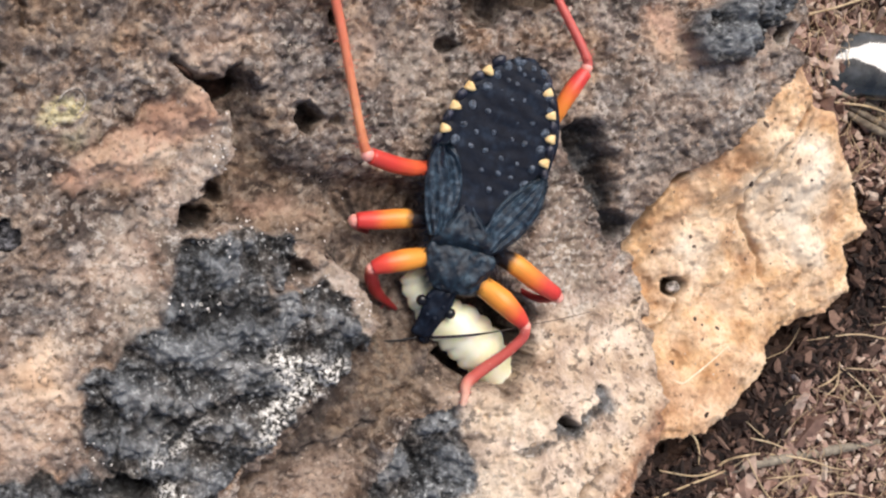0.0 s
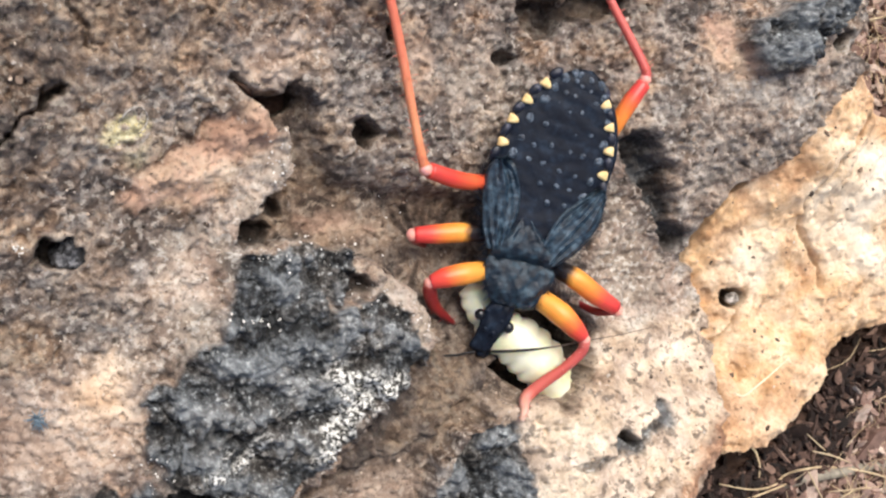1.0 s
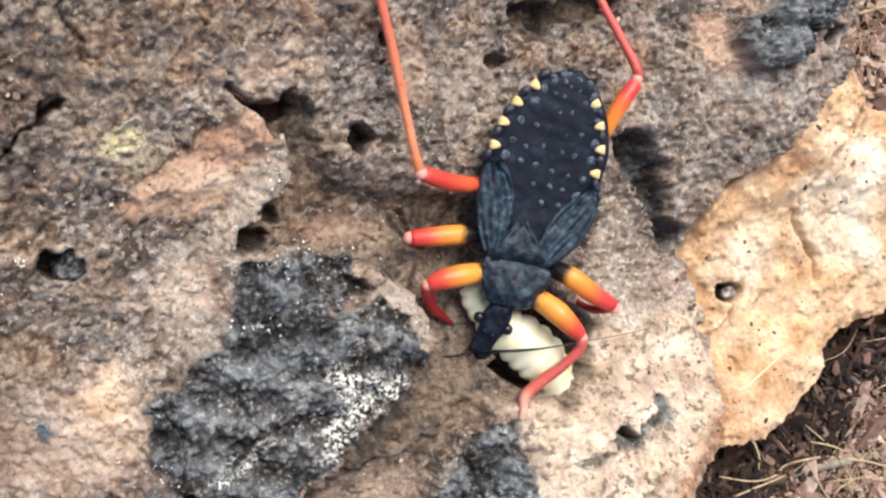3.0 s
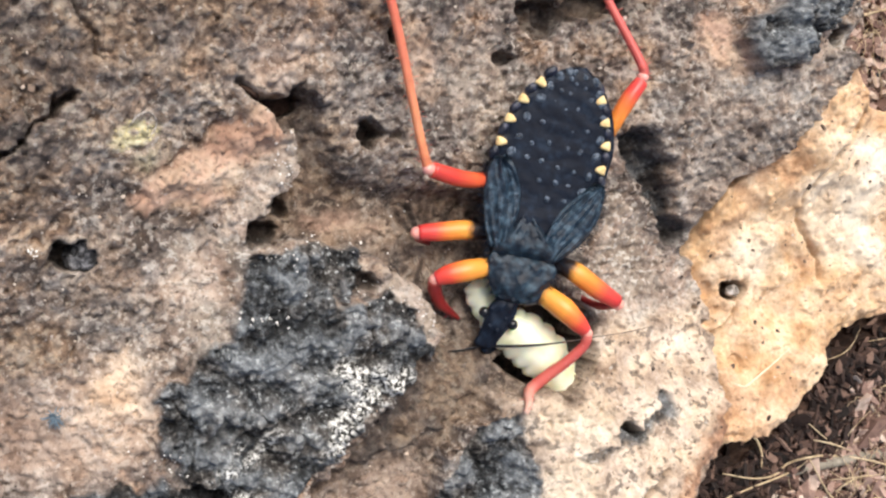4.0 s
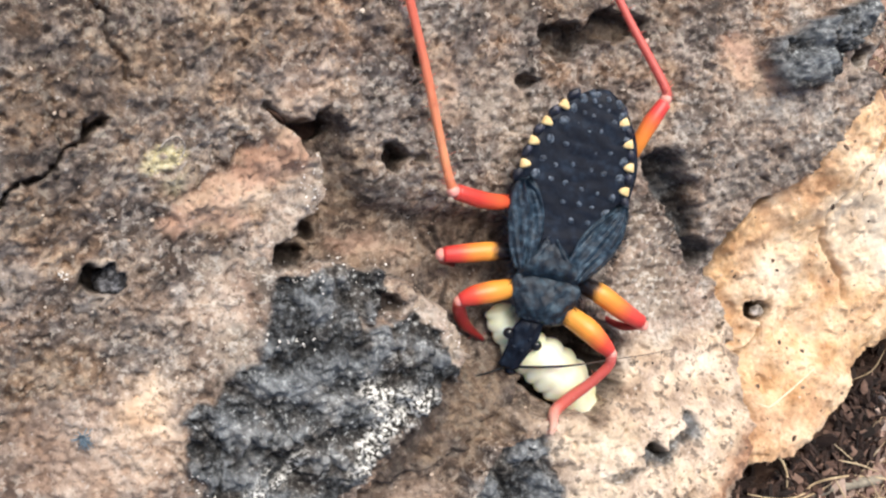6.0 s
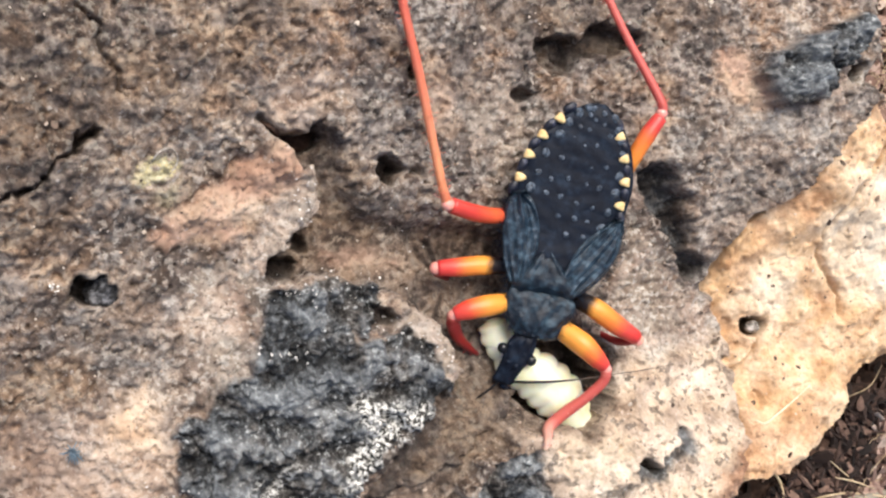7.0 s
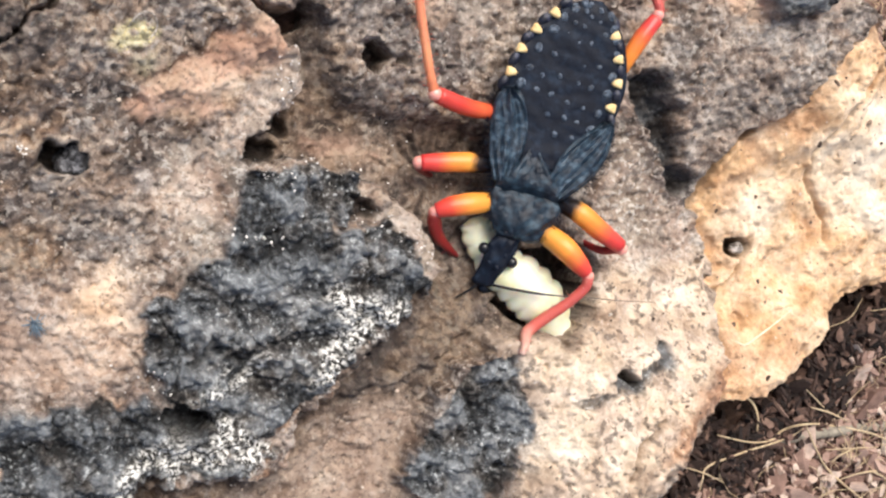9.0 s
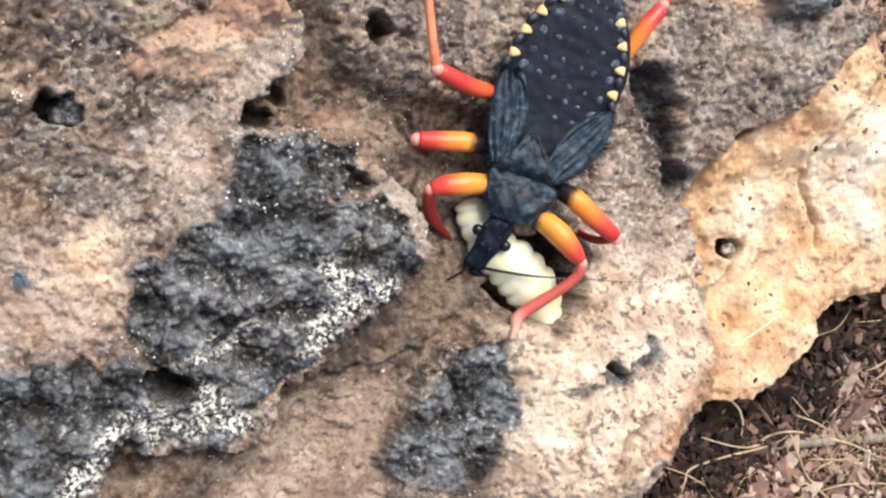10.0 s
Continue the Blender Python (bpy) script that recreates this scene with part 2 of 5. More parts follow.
VELVET = plain("wing_pad_cuticle", ((0.36, (0.0042, 0.0115, 0.0215)), (0.50, (0.0150, 0.0330, 0.0540)), (0.64, (0.070, 0.115, 0.155))), 0.7, 0.34, 0.22, 0.55)
THORAX = plain("rough_blue_black_cuticle", ((0.38, (0.0018, 0.0042, 0.0100)), (0.50, (0.0085, 0.0190, 0.0320)), (0.60, (0.026, 0.050, 0.072)), (0.70, (0.065, 0.105, 0.135))), 1.0, 0.34, 0.25, 0.5)
GLOSS = plain("black_eye", ((0.3, (0.003, 0.003, 0.005)), (0.7, (0.008, 0.009, 0.012))), 0.8, 0.32, 0.02)
SPOT = plain("yellow_spot", ((0.35, (0.76, 0.50, 0.20)), (0.65, (0.88, 0.70, 0.36))), 0.5, 0.5, 0.03)
CREAM = plain("cream_larva_skin", ((0.3, (0.78, 0.73, 0.42)), (0.46, (0.89, 0.86, 0.58)), (0.62, (0.94, 0.92, 0.70))), 2.5, 0.4, 0.03, sub=0.4)
MIDFEMUR = limb("dark_based_femur", (0.0, (0.006, 0.005, 0.006)), (0.40, (0.012, 0.006, 0.006)), (0.48, (0.78, 0.33, 0.05)), (0.64, (0.82, 0.25, 0.04)), (0.82, (0.72, 0.07, 0.05)), (1.0, (0.58, 0.035, 0.035)), rough=0.45)
FEMUR = limb("orange_femur", (0.0, (0.008, 0.006, 0.006)), (0.20, (0.02, 0.008, 0.006)), (0.33, (0.80, 0.34, 0.05)), (0.52, (0.84, 0.30, 0.045)), (0.76, (0.74, 0.075, 0.04)), (1.0, (0.60, 0.045, 0.045)), rough=0.42)
REDFEMUR = limb("red_femur", (0.0, (0.05, 0.01, 0.008)), (0.12, (0.45, 0.05, 0.03)), (0.4, (0.75, 0.12, 0.04)), (0.75, (0.62, 0.05, 0.035)), (1.0, (0.6, 0.06, 0.045)))
TIBIA = limb("red_tibia", (0.0, (0.465, 0.075, 0.056)), (0.1, (0.315, 0.022, 0.024)), (0.6, (0.270, 0.019, 0.018)), (1.0, (0.165, 0.015, 0.016)))
PALETIBIA = limb("coral_tibia", (0.0, (0.74, 0.27, 0.17)), (0.08, (0.66, 0.20, 0.10)), (0.35, (0.74, 0.30, 0.15)), (0.7, (0.66, 0.16, 0.10)), (1.0, (0.60, 0.07, 0.06)))
PINKTIBIA = limb("pink_tibia", (0.0, (0.66, 0.16, 0.13)), (0.15, (0.52, 0.085, 0.072)), (1.0, (0.56, 0.11, 0.088)), rough=0.5)
FRONTTIBIA = limb("coral_front_tibia", (0.0, (0.66, 0.16, 0.13)), (0.12, (0.52, 0.085, 0.072)), (0.58, (0.55, 0.11, 0.085)), (0.72, (0.60, 0.26, 0.20)), (1.0, (0.66, 0.45, 0.36)), rough=0.5)
FIBRE = plain("straw_fibre", ((0.3, (0.40, 0.28, 0.15)), (0.7, (0.66, 0.53, 0.34))), 1.0, 0.6, 0.02)


def chip_material():
    m, t, b = material("coir_chip")
    info = t.nodes.new("ShaderNodeObjectInfo")
    g = grain(t, 0.6)
    tone = ramp(t, info.outputs["Random"], (0.0, (0.15, 0.080, 0.060)), (0.35, (0.35, 0.215, 0.165)), (0.7, (0.55, 0.385, 0.310)), (1.0, (0.76, 0.61, 0.49)))
    t.links.new(mix(t, 0.75, tone, ramp(t, g, (0.3, (0.3, 0.3, 0.3)), (0.7, (1.0, 1.0, 1.0))), "MULTIPLY"), b.inputs["Base Color"])
    b.inputs["Roughness"].default_value = 0.9
    bump(t, b, g, 0.15, 0.8)
    return m


CHIP = chip_material()


def crumb_material(name, *tones):
    m, t, b = material(name)
    geo = t.nodes.new("ShaderNodeNewGeometry")
    g = grain(t, 0.5)
    tone = ramp(t, geo.outputs["Random Per Island"], *tones)
    t.links.new(mix(t, 0.7, tone, ramp(t, g, (0.3, (0.35, 0.35, 0.35)), (0.7, (1.0, 1.0, 1.0))), "MULTIPLY"), b.inputs["Base Color"])
    b.inputs["Roughness"].default_value = 0.92
    bump(t, b, g, 0.15, 0.8)
    return m


CRUMB = crumb_material("coir_crumb", (0.0, (0.08, 0.042, 0.030)), (0.3, (0.26, 0.150, 0.112)), (0.65, (0.46, 0.305, 0.240)), (0.85, (0.64, 0.48, 0.38)), (1.0, (0.78, 0.65, 0.53)))
# dark version of the crumb colours, for the shade beside the slab
SHADE_CRUMB = crumb_material("shaded_crumb", (0.0, (0.012, 0.007, 0.005)), (0.5, (0.040, 0.021, 0.015)), (0.85, (0.11, 0.062, 0.045)), (1.0, (0.28, 0.175, 0.13)))


def grain_material():
    m, t, b = material("bark_grain")
    geo = t.nodes.new("ShaderNodeNewGeometry")
    tone = ramp(t, geo.outputs["Random Per Island"], (0.0, (0.04, 0.025, 0.018)), (0.35, (0.14, 0.09, 0.06)), (0.6, (0.36, 0.26, 0.19)), (0.85, (0.52, 0.42, 0.33)), (1.0, (0.60, 0.53, 0.44)))
    t.links.new(tone, b.inputs["Base Color"])
    b.inputs["Roughness"].default_value = 0.7
    bump(t, b, grain(t, 0.2), 0.05, 0.8)
    return m


GRAIN = grain_material()
BLADE = plain("dead_grass", ((0.3, (0.12, 0.10, 0.075)), (0.7, (0.34, 0.30, 0.23))), 0.8, 0.7, 0.05)
ROTWOOD = plain("dark_splinter", ((0.3, (0.03, 0.015, 0.01)), (0.7, (0.10, 0.05, 0.03))), 0.8, 0.8, 0.1)
KNOB = plain("grey_blue_tubercle", ((0.38, (0.008, 0.014, 0.024)), (0.50, (0.036, 0.054, 0.080)), (0.62, (0.13, 0.165, 0.21))), 0.35, 0.28, 0.15, 0.6)
MARGIN = plain("dark_margin_cuticle", ((0.38, (0.004, 0.005, 0.011)), (0.54, (0.010, 0.012, 0.024)), (0.66, (0.05, 0.055, 0.09))), 0.7, 0.4, 0.08, 0.5)
FEELER = limb("feeler", (0.0, (0.008, 0.007, 0.007)), (0.4, (0.012, 0.010, 0.009)), (0.5, (0.06, 0.04, 0.03)), (1.0, (0.10, 0.07, 0.05)))
ORANGEFEMUR = limb("orange_red_femur", (0.0, (0.35, 0.10, 0.02)), (0.3, (0.80, 0.28, 0.04)), (0.55, (0.80, 0.20, 0.04)), (0.8, (0.70, 0.06, 0.05)), (1.0, (0.68, 0.07, 0.06)))
# paler pink than the leg, standing in for the knee's highlight
KNEE = limb("pink_knee", (0.0, (0.82, 0.36, 0.30)), (1.0, (0.82, 0.36, 0.30)), rough=0.12)
YELLOWISH = plain("yellow_mould", ((0.3, (0.48, 0.39, 0.19)), (0.7, (0.70, 0.61, 0.33))), 0.6, 0.9, 0.1)
BLUEISH = plain("blue_mould", ((0.3, (0.07, 0.11, 0.15)), (0.7, (0.27, 0.35, 0.41))), 0.5, 0.9, 0.1)
PEBBLE = plain("pale_pebble", ((0.38, (0.10, 0.085, 0.07)), (0.5, (0.36, 0.32, 0.28)), (0.62, (0.66, 0.61, 0.55))), 0.7, 0.25, 0.1)
GLASSY = plain("whitish_mineral", ((0.35, (0.70, 0.66, 0.60)), (0.65, (0.86, 0.84, 0.80))), 0.3, 0.15, 0.02)
HUSK = plain("olive_husk", ((0.35, (0.05, 0.038, 0.025)), (0.5, (0.16, 0.125, 0.085)), (0.65, (0.36, 0.30, 0.21))), 1.5, 0.4, 0.1)
STRAW = plain("bleached_straw", ((0.3, (0.66, 0.56, 0.38)), (0.7, (0.86, 0.80, 0.62))), 1.0, 0.5, 0.02)
SOOTLUMP = plain("charcoal_chunk", ((0.40, (0.008, 0.008, 0.009)), (0.50, (0.045, 0.045, 0.050)), (0.60, (0.19, 0.19, 0.20))), 0.9, 0.85, 0.4)
SHINY = plain("glossy_black", ((0.35, (0.012, 0.014, 0.014)), (0.5, (0.04, 0.045, 0.043)), (0.65, (0.09, 0.095, 0.10))), 3.0, 0.08, 0.004, 1.0)


# ---- mesh helpers; shapes are written in millimetres ----
def foot(ob):
    """The resting place of a thing or part, in the world, in metres."""
    p = Vector((0, 0, 0))
    while ob:
        p, ob = p + ob.location, ob.parent
    return p


def link(name, me, mat, parent, label=""):
    me.materials.append(mat)
    ob = new(name, me)
    if parent:
        ob.parent = parent
    return tagged(ob, label)


def part(name, bm, mat, parent, label="", smooth=True):
    """One mesh object under a thing; the shape is given in world millimetres."""
    off = foot(parent)
    for v in bm.verts:
        v.co = v.co * MM - off
    bmesh.ops.recalc_face_normals(bm, faces=bm.faces)
    for f in bm.faces:
        f.smooth = smooth
    me = bpy.data.meshes.new(name)
    bm.to_mesh(me)
    bm.free()
    return link(name, me, mat, parent, label)


def thing(name, x, y, z, label, category, group="", kind=""):
    ob = new(name)
    ob.empty_display_size = 0.005
    ob.location = (x * MM, y * MM, z * MM)
    return tagged(ob, label, category, group, kind)


def curve_points(pts, n):
    """n points evenly along a smooth curve through pts."""
    p = np.array(pts, float)
    q = np.vstack([2 * p[0] - p[1], p, 2 * p[-1] - p[-2]])
    out = []
    for u in np.linspace(0, len(p) - 1, n):
        i = min(int(u), len(p) - 2)
        f = u - i
        a, b, c, d = q[i:i + 4]
        out.append(0.5 * (2 * b + (c - a) * f + (2 * a - 5 * b + 4 * c - d) * f * f + (3 * b - a - 3 * c + d) * f ** 3))
    return np.array(out)


def tube(pts, radii, sides=10, bm=None, flat=1.0, n=None):
    """A closed round limb through pts; radii are spread evenly along it."""
    bm = bm or bmesh.new()
    along = bm.verts.layers.float.get("along") or bm.verts.layers.float.new("along")
    n = n or 4 * len(pts)
    p = curve_points(pts, n)
    r = np.interp(np.linspace(0, 1, n), np.linspace(0, 1, len(radii)), radii)
    rings = []
    for i in range(n):
        d = Vector(p[min(i + 1, n - 1)] - p[max(i - 1, 0)]).normalized()
        up = Vector((0, 0, 1)) if abs(d.z) < 0.95 else Vector((0, 1, 0))
        s = d.cross(up).normalized()
        u = s.cross(d)
        ring = []
        for k in range(sides):
            a = 2 * math.pi * k / sides
            v = bm.verts.new(Vector(p[i]) + float(r[i]) * (math.cos(a) * s + math.sin(a) * flat * u))
            v[along] = i / (n - 1)
            ring.append(v)
        rings.append(ring)
    for a, b in zip(rings, rings[1:]):
        for k in range(sides):
            bm.faces.new((a[k], a[(k + 1) % sides], b[(k + 1) % sides], b[k]))
    bm.faces.new(rings[0][::-1])
    bm.faces.new(rings[-1])
    return bm


def ball(x, y, z, rx, ry, rz, bm=None, u=12, v=8, turn=0.0):
    bm = bm or bmesh.new()
    m = Matrix.Translation((x, y, z)) @ Matrix.Rotation(turn, 4, "Z") @ Matrix.Diagonal((rx, ry, rz, 1))
    bmesh.ops.create_uvsphere(bm, u_segments=u, v_segments=v, radius=1, matrix=m)
    return bm


# ---- the bark slab: one relief, split into its layers ----
rng = np.random.default_rng(5)


TABLES = {}


def perlin(x, y, seed):
    if seed not in TABLES:
        g = np.random.default_rng(seed).random((256, 256)) * 2 * np.pi
        TABLES[seed] = np.cos(g).ravel(), np.sin(g).ravel()
    gx, gy = TABLES[seed]
    xi, yi = np.floor(x).astype(int), np.floor(y).astype(int)
    fx, fy = x - xi, y - yi

    def corner(i, j):
        a = (xi + i & 255) * 256 + (yi + j & 255)
        return gx[a] * (fx - i) + gy[a] * (fy - j)

    u, v = fx * fx * fx * (fx * (fx * 6 - 15) + 10), fy * fy * fy * (fy * (fy * 6 - 15) + 10)
    a, b = corner(0, 0) * (1 - u) + corner(1, 0) * u, corner(0, 1) * (1 - u) + corner(1, 1) * u
    return (a * (1 - v) + b * v) * 1.5


def fbm(x, y, mm, octaves, seed, gain=0.5):
    out, amp = 0.0, 1.0
    for k in range(octaves):
        out = out + amp * perlin(x / mm * 2 ** k + 31.7 * k, y / mm * 2 ** k + 17.3 * k, seed + k)
        amp *= gain
    return out


def cells(x, y, mm, seed):
    """Distance to the nearest of scattered seeds, how much farther the next one is, both in cell widths, and the seed's random number."""
    table = np.random.default_rng(seed).random((64, 64, 3))
    u, v = x / mm, y / mm
    ui, vi = np.floor(u).astype(int), np.floor(v).astype(int)
    best, second, pick = np.full(x.shape, 9.0), np.full(x.shape, 9.0), np.zeros(x.shape)
    for i in (-1, 0, 1):
        for j in (-1, 0, 1):
            q = table[(ui + i) & 63, (vi + j) & 63]
            d = np.hypot(u - ui - i - q[..., 0], v - vi - j - q[..., 1])
            near = d < best
            second = np.where(near, best, np.minimum(second, d))
            best, pick = np.where(near, d, best), np.where(near, q[..., 2], pick)
    return best, second - best, pick


def sdf(x, y, poly, reach=6.0):
    """Signed distance to a closed outline, negative inside; far outside it is not worked out."""
    p = np.array(poly, float)
    (lx, ly), (hx, hy) = p.min(0) - reach, p.max(0) + reach
    box = (x > lx) & (x < hx) & (y > ly) & (y < hy)
    out = np.full(x.shape, 99.0)
    x, y = x[box], y[box]
    best, inside = np.full(x.shape, 1e9), np.zeros(x.shape, bool)
    for (ax, ay), (bx, by) in zip(p, np.roll(p, -1, 0)):
        ex, ey = bx - ax, by - ay
        t = np.clip(((x - ax) * ex + (y - ay) * ey) / (ex * ex + ey * ey + 1e-9), 0, 1)
        best = np.minimum(best, (x - ax - t * ex) ** 2 + (y - ay - t * ey) ** 2)
        cross = ((ay > y) != (by > y)) & (x < ex * (y - ay) / (ey if ey else 1e-9) + ax)
        inside ^= cross
    out[box] = np.where(inside, -1, 1) * np.sqrt(best)
    return out


def line_distance(x, y, pts):
    best = np.full(x.shape, 1e9)
    for (ax, ay), (bx, by) in zip(pts, pts[1:]):
        ex, ey = bx - ax, by - ay
        t = np.clip(((x - ax) * ex + (y - ay) * ey) / (ex * ex + ey * ey), 0, 1)
        best = np.minimum(best, np.hypot(x - ax - t * ex, y - ay - t * ey))
    return best


def soft(d, a, b):
    """1 where d <= a, falling to 0 at d >= b."""
    u = np.clip((b - d) / (b - a), 0, 1)
    return u * u * (3 - 2 * u)


# gentle swell of the slab: heights over a coarse net
SWELL = [
    [-0.4, 1.2, -0.8, -0.7, 2.8, 1.6, 0.9],
    [-2.9, 1.4, -0.7, -1.7, 3.6, 2.1, 2.1],
    [-1.9, -0.3, 1.9, -0.3, -0.7, -4.3, -2.2],
    [4.1, -2.7, -1.5, -1.6, -0.5, 1.0, 0.4],
    [5.4, 1.0, 1.9, 0.5, -1.5, 1.9, 3.3],
    [1.3, 1.1, 1.7, 0.8, -1.1, -0.5, 0.9],
]


def swell(x, y):
    z = 0.0
    for j, row in enumerate(SWELL):
        for i, w in enumerate(row):
            z = z + w * np.exp(-((x + 45 - 15 * i) ** 2 + (y + 35 - 14 * j) ** 2) / 242.0)
    return z


SLAB_EDGE = [(62, 60)] + [(48.2, 29.4), (47.5, 23.8), (46.3, 21.0), (49.4, 19.1), (52.3, 14.6), (55.6, 13.7), (58.0, 8.6), (62.0, 3.3), (63.1, -0.1), (59.9, -2.1), (61.1, -6.9), (56.8, -10.1), (51.5, -11.2), (49.0, -13.6), (47.9, -16.1), (43.0, -19.4), (38.3, -21.8), (32.7, -21.9), (30.0, -22.2), (26.6, -26.6)] + [(22.5, -31.1), (22.9, -35.8)] + [(26, -60), (-70, -60), (-70, 60)]
HOLLOW = [(-18.4, 14.6), (-15.0, 15.5), (-12.6, 15.2), (-10.8, 12.5), (-8.9, 9.2), (-4.3, 8.3), (0.0, 8.2), (5.7, 7.6), (8.2, 0.7), (11.9, -4.1), (18.0, -7.9), (16.0, -12.3), (13.5, -14.8), (7.0, -14.8), (5.1, -16.3), (1.1, -18.7), (-0.6, -25.0)] + [(-1.0, -37.6), (-30.3, -35.8), (-28.3, -29.6), (-27.7, -27.2), (-23.4, -27.3), (-14.6, -27.0), (-12.9, -22.0), (-8.4, -18.3), (-5.4, -15.0), (-2.7, -12.8)] + [(-2.6, -11.1), (-0.1, -9.0), (-0.3, -5.7), (-4.4, -2.0), (-7.9, 0.2), (-13.6, 1.5), (-18.9, 1.7), (-15.7, 5.3), (-14.1, 7.9), (-14.7, 11.0), (-16.4, 13.1)]
FLOOR_PALE = [(-22.2, -35.4), (-13.5, -26.2), (-9.6, -22.1), (-3.1, -20.0), (0.6, -22.3), (-1.3, -27.3), (-1.1, -36.5)]
CHAR_MAIN = [(-18.7, 0.7), (-12.5, 1.2), (-7.9, 0.7), (-7.8, -2.7), (-10.5, -4.2), (-4.5, -4.0), (-0.6, -5.7), (-0.1, -9.0), (-2.6, -12.2), (-3.8, -13.9), (-7.7, -14.3), (-8.8, -17.2), (-11.1, -19.2), (-13.7, -20.6)] + [(-13.1, -20.4), (-16.0, -23.5), (-21.7, -24.4), (-24.9, -21.9), (-24.6, -19.5), (-27.1, -17.1), (-27.6, -12.4)] + [(-27.9, -12.1), (-24.1, -9.3), (-20.9, -6.4), (-19.7, -2.9)]
CHAR_CORNER = [(-39.6, -20.5), (-32.7, -19.5), (-27.1, -19.5), (-23.4, -21.4), (-21.2, -24.6), (-15.3, -24.8), (-18.9, -26.8), (-23.5, -26.3), (-28.6, -27.7), (-28.9, -30.1), (-32.0, -31.1), (-39.0, -30.3)]
CHAR_BASE = [(-2.6, -29.3), (-2.2, -27.1), (0.1, -23.2), (2.9, -18.7), (5.5, -16.4), (7.6, -16.5), (7.9, -18.9), (9.0, -20.9), (9.3, -23.5), (7.9, -26.3), (6.2, -29.7), (2.7, -30.6), (-1.4, -30.3)]
CHAR_TOP = [(31.8, 21.4), (32.8, 22.9), (35.2, 24.6), (38.5, 25.8), (42.0, 27.7), (44.8, 27.6), (43.8, 24.7), (41.0, 22.0), (39.8, 19.6), (36.0, 17.8), (33.4, 17.9), (32.2, 19.8)]
CHASM = [(19.9, 11.4), (21.4, 12.4), (23.7, 12.1), (25.3, 10.4), (27.0, 8.3), (27.0, 6.4), (28.3, 4.7), (28.1, 3.2), (29.4, 2.2), (31.1, 1.5), (30.6, 0.4), (29.2, -1.1), (28.0, -1.1), (26.1, 0.2), (25.3, 2.1), (24.0, 3.6), (22.7, 5.7), (21.2, 7.5), (20.3, 9.3)]
ASH_MAIN = [(-10.6, -8.7), (-7.1, -10.7), (-2.6, -11.7), (-4.4, -14.6), (-8.2, -15.2), (-10.5, -19.3), (-13.2, -18.9), (-11.2, -15.3), (-10.6, -13.1), (-11.8, -10.8)]
ASH_CORNER = [(-28.6, -24.2), (-25.5, -22.2), (-22.0, -23.7), (-21.2, -21.5), (-18.6, -21.7), (-15.4, -24.6), (-17.1, -26.4), (-19.8, -25.5), (-23.3, -25.6), (-24.8, -27.0), (-25.6, -26.5), (-26.7, -24.6), (-28.8, -26.5), (-28.4, -29.4), (-29.9, -30.9), (-32.1, -30.9), (-32.1, -28.4), (-30.2, -27.0)]
LOBE = [(30.6, -1.4), (32.8, 3.5), (34.7, 6.0), (40.0, 8.9), (42.7, 13.7), (47.4, 18.6), (66.2, 23.0), (70.1, -35.1), (30.2, -28.4), (31.0, -21.6), (32.8, -16.7), (33.5, -11.5), (32.6, -6.5)]
PALE_PLATE = [(5.8, -14.7), (13.5, -14.9), (18.5, -8.2), (25.3, -8.5), (32.6, -6.5), (32.8, -16.7), (30.8, -22.1), (24.9, -26.5), (19.3, -32.1), (7.3, -31.4), (9.8, -24.0), (8.9, -18.4)]
TAN_RIDGE = [(-29.2, 5.0), (-27.3, 7.9), (-23.5, 10.6), (-21.9, 12.3), (-19.1, 13.6), (-16.5, 14.0), (-15.5, 11.8), (-16.8, 9.6), (-19.7, 8.6), (-20.4, 6.4), (-23.4, 5.1), (-26.8, 5.1)]
RIDGE_LINE = [(-28.0, 7.5), (-24.6, 9.7), (-23.0, 11.1), (-21.7, 12.4)]
UPPER_RIM = [(-10.3, 12.0), (-8.9, 9.2), (-4.3, 8.3), (0.0, 8.2), (5.7, 7.6)]
CRACK_TOP = [(-35.7, 24.3), (-34.5, 22.6), (-33.2, 20.5), (-31.6, 17.7)]
TAN_LOW = [(-42.5, -10.7), (-35.1, -9.2), (-29.9, -8.9), (-26.6, -11.6), (-27.8, -17.1), (-32.6, -18.3), (-38.2, -19.1), (-42.8, -18.8)]
TAN_TOP = [(27.6, 24.2), (30.4, 24.0), (32.1, 21.4), (33.2, 17.9), (29.8, 18.4), (27.8, 21.3)]
UNDER_LARVA = [(6.7, -11.7), (9.6, -7.4), (14.5, -5.4), (17.0, -6.6), (17.9, -7.9), (17.7, -9.0), (15.9, -11.0), (15.1, -12.6), (13.9, -14.6), (10.5, -14.6)]
# place x y, half axes, depth, turn in degrees
PITS = [
    (37.0, -6.1, 1.35, 1.3, 3.0, 0), (-5.3, 20.5, 0.5, 0.8, 3.0, 20), (15.6, -11.2, 1.15, 2.4, 6.0, -20), (44.0, 21.9, 1.6, 0.7, 2.5, 40),
    (-20.9, -15.2, 0.8, 0.6, 1.6, 30), (33.5, -9.6, 1.3, 0.9, 0.9, 0), (36.1, -14.0, 0.8, 1.0, 0.8, 20), (31.2, -7.6, 0.5, 0.4, 1.2, 0), (34.0, -5.9, 0.7, 1.0, 0.6, 10),
]
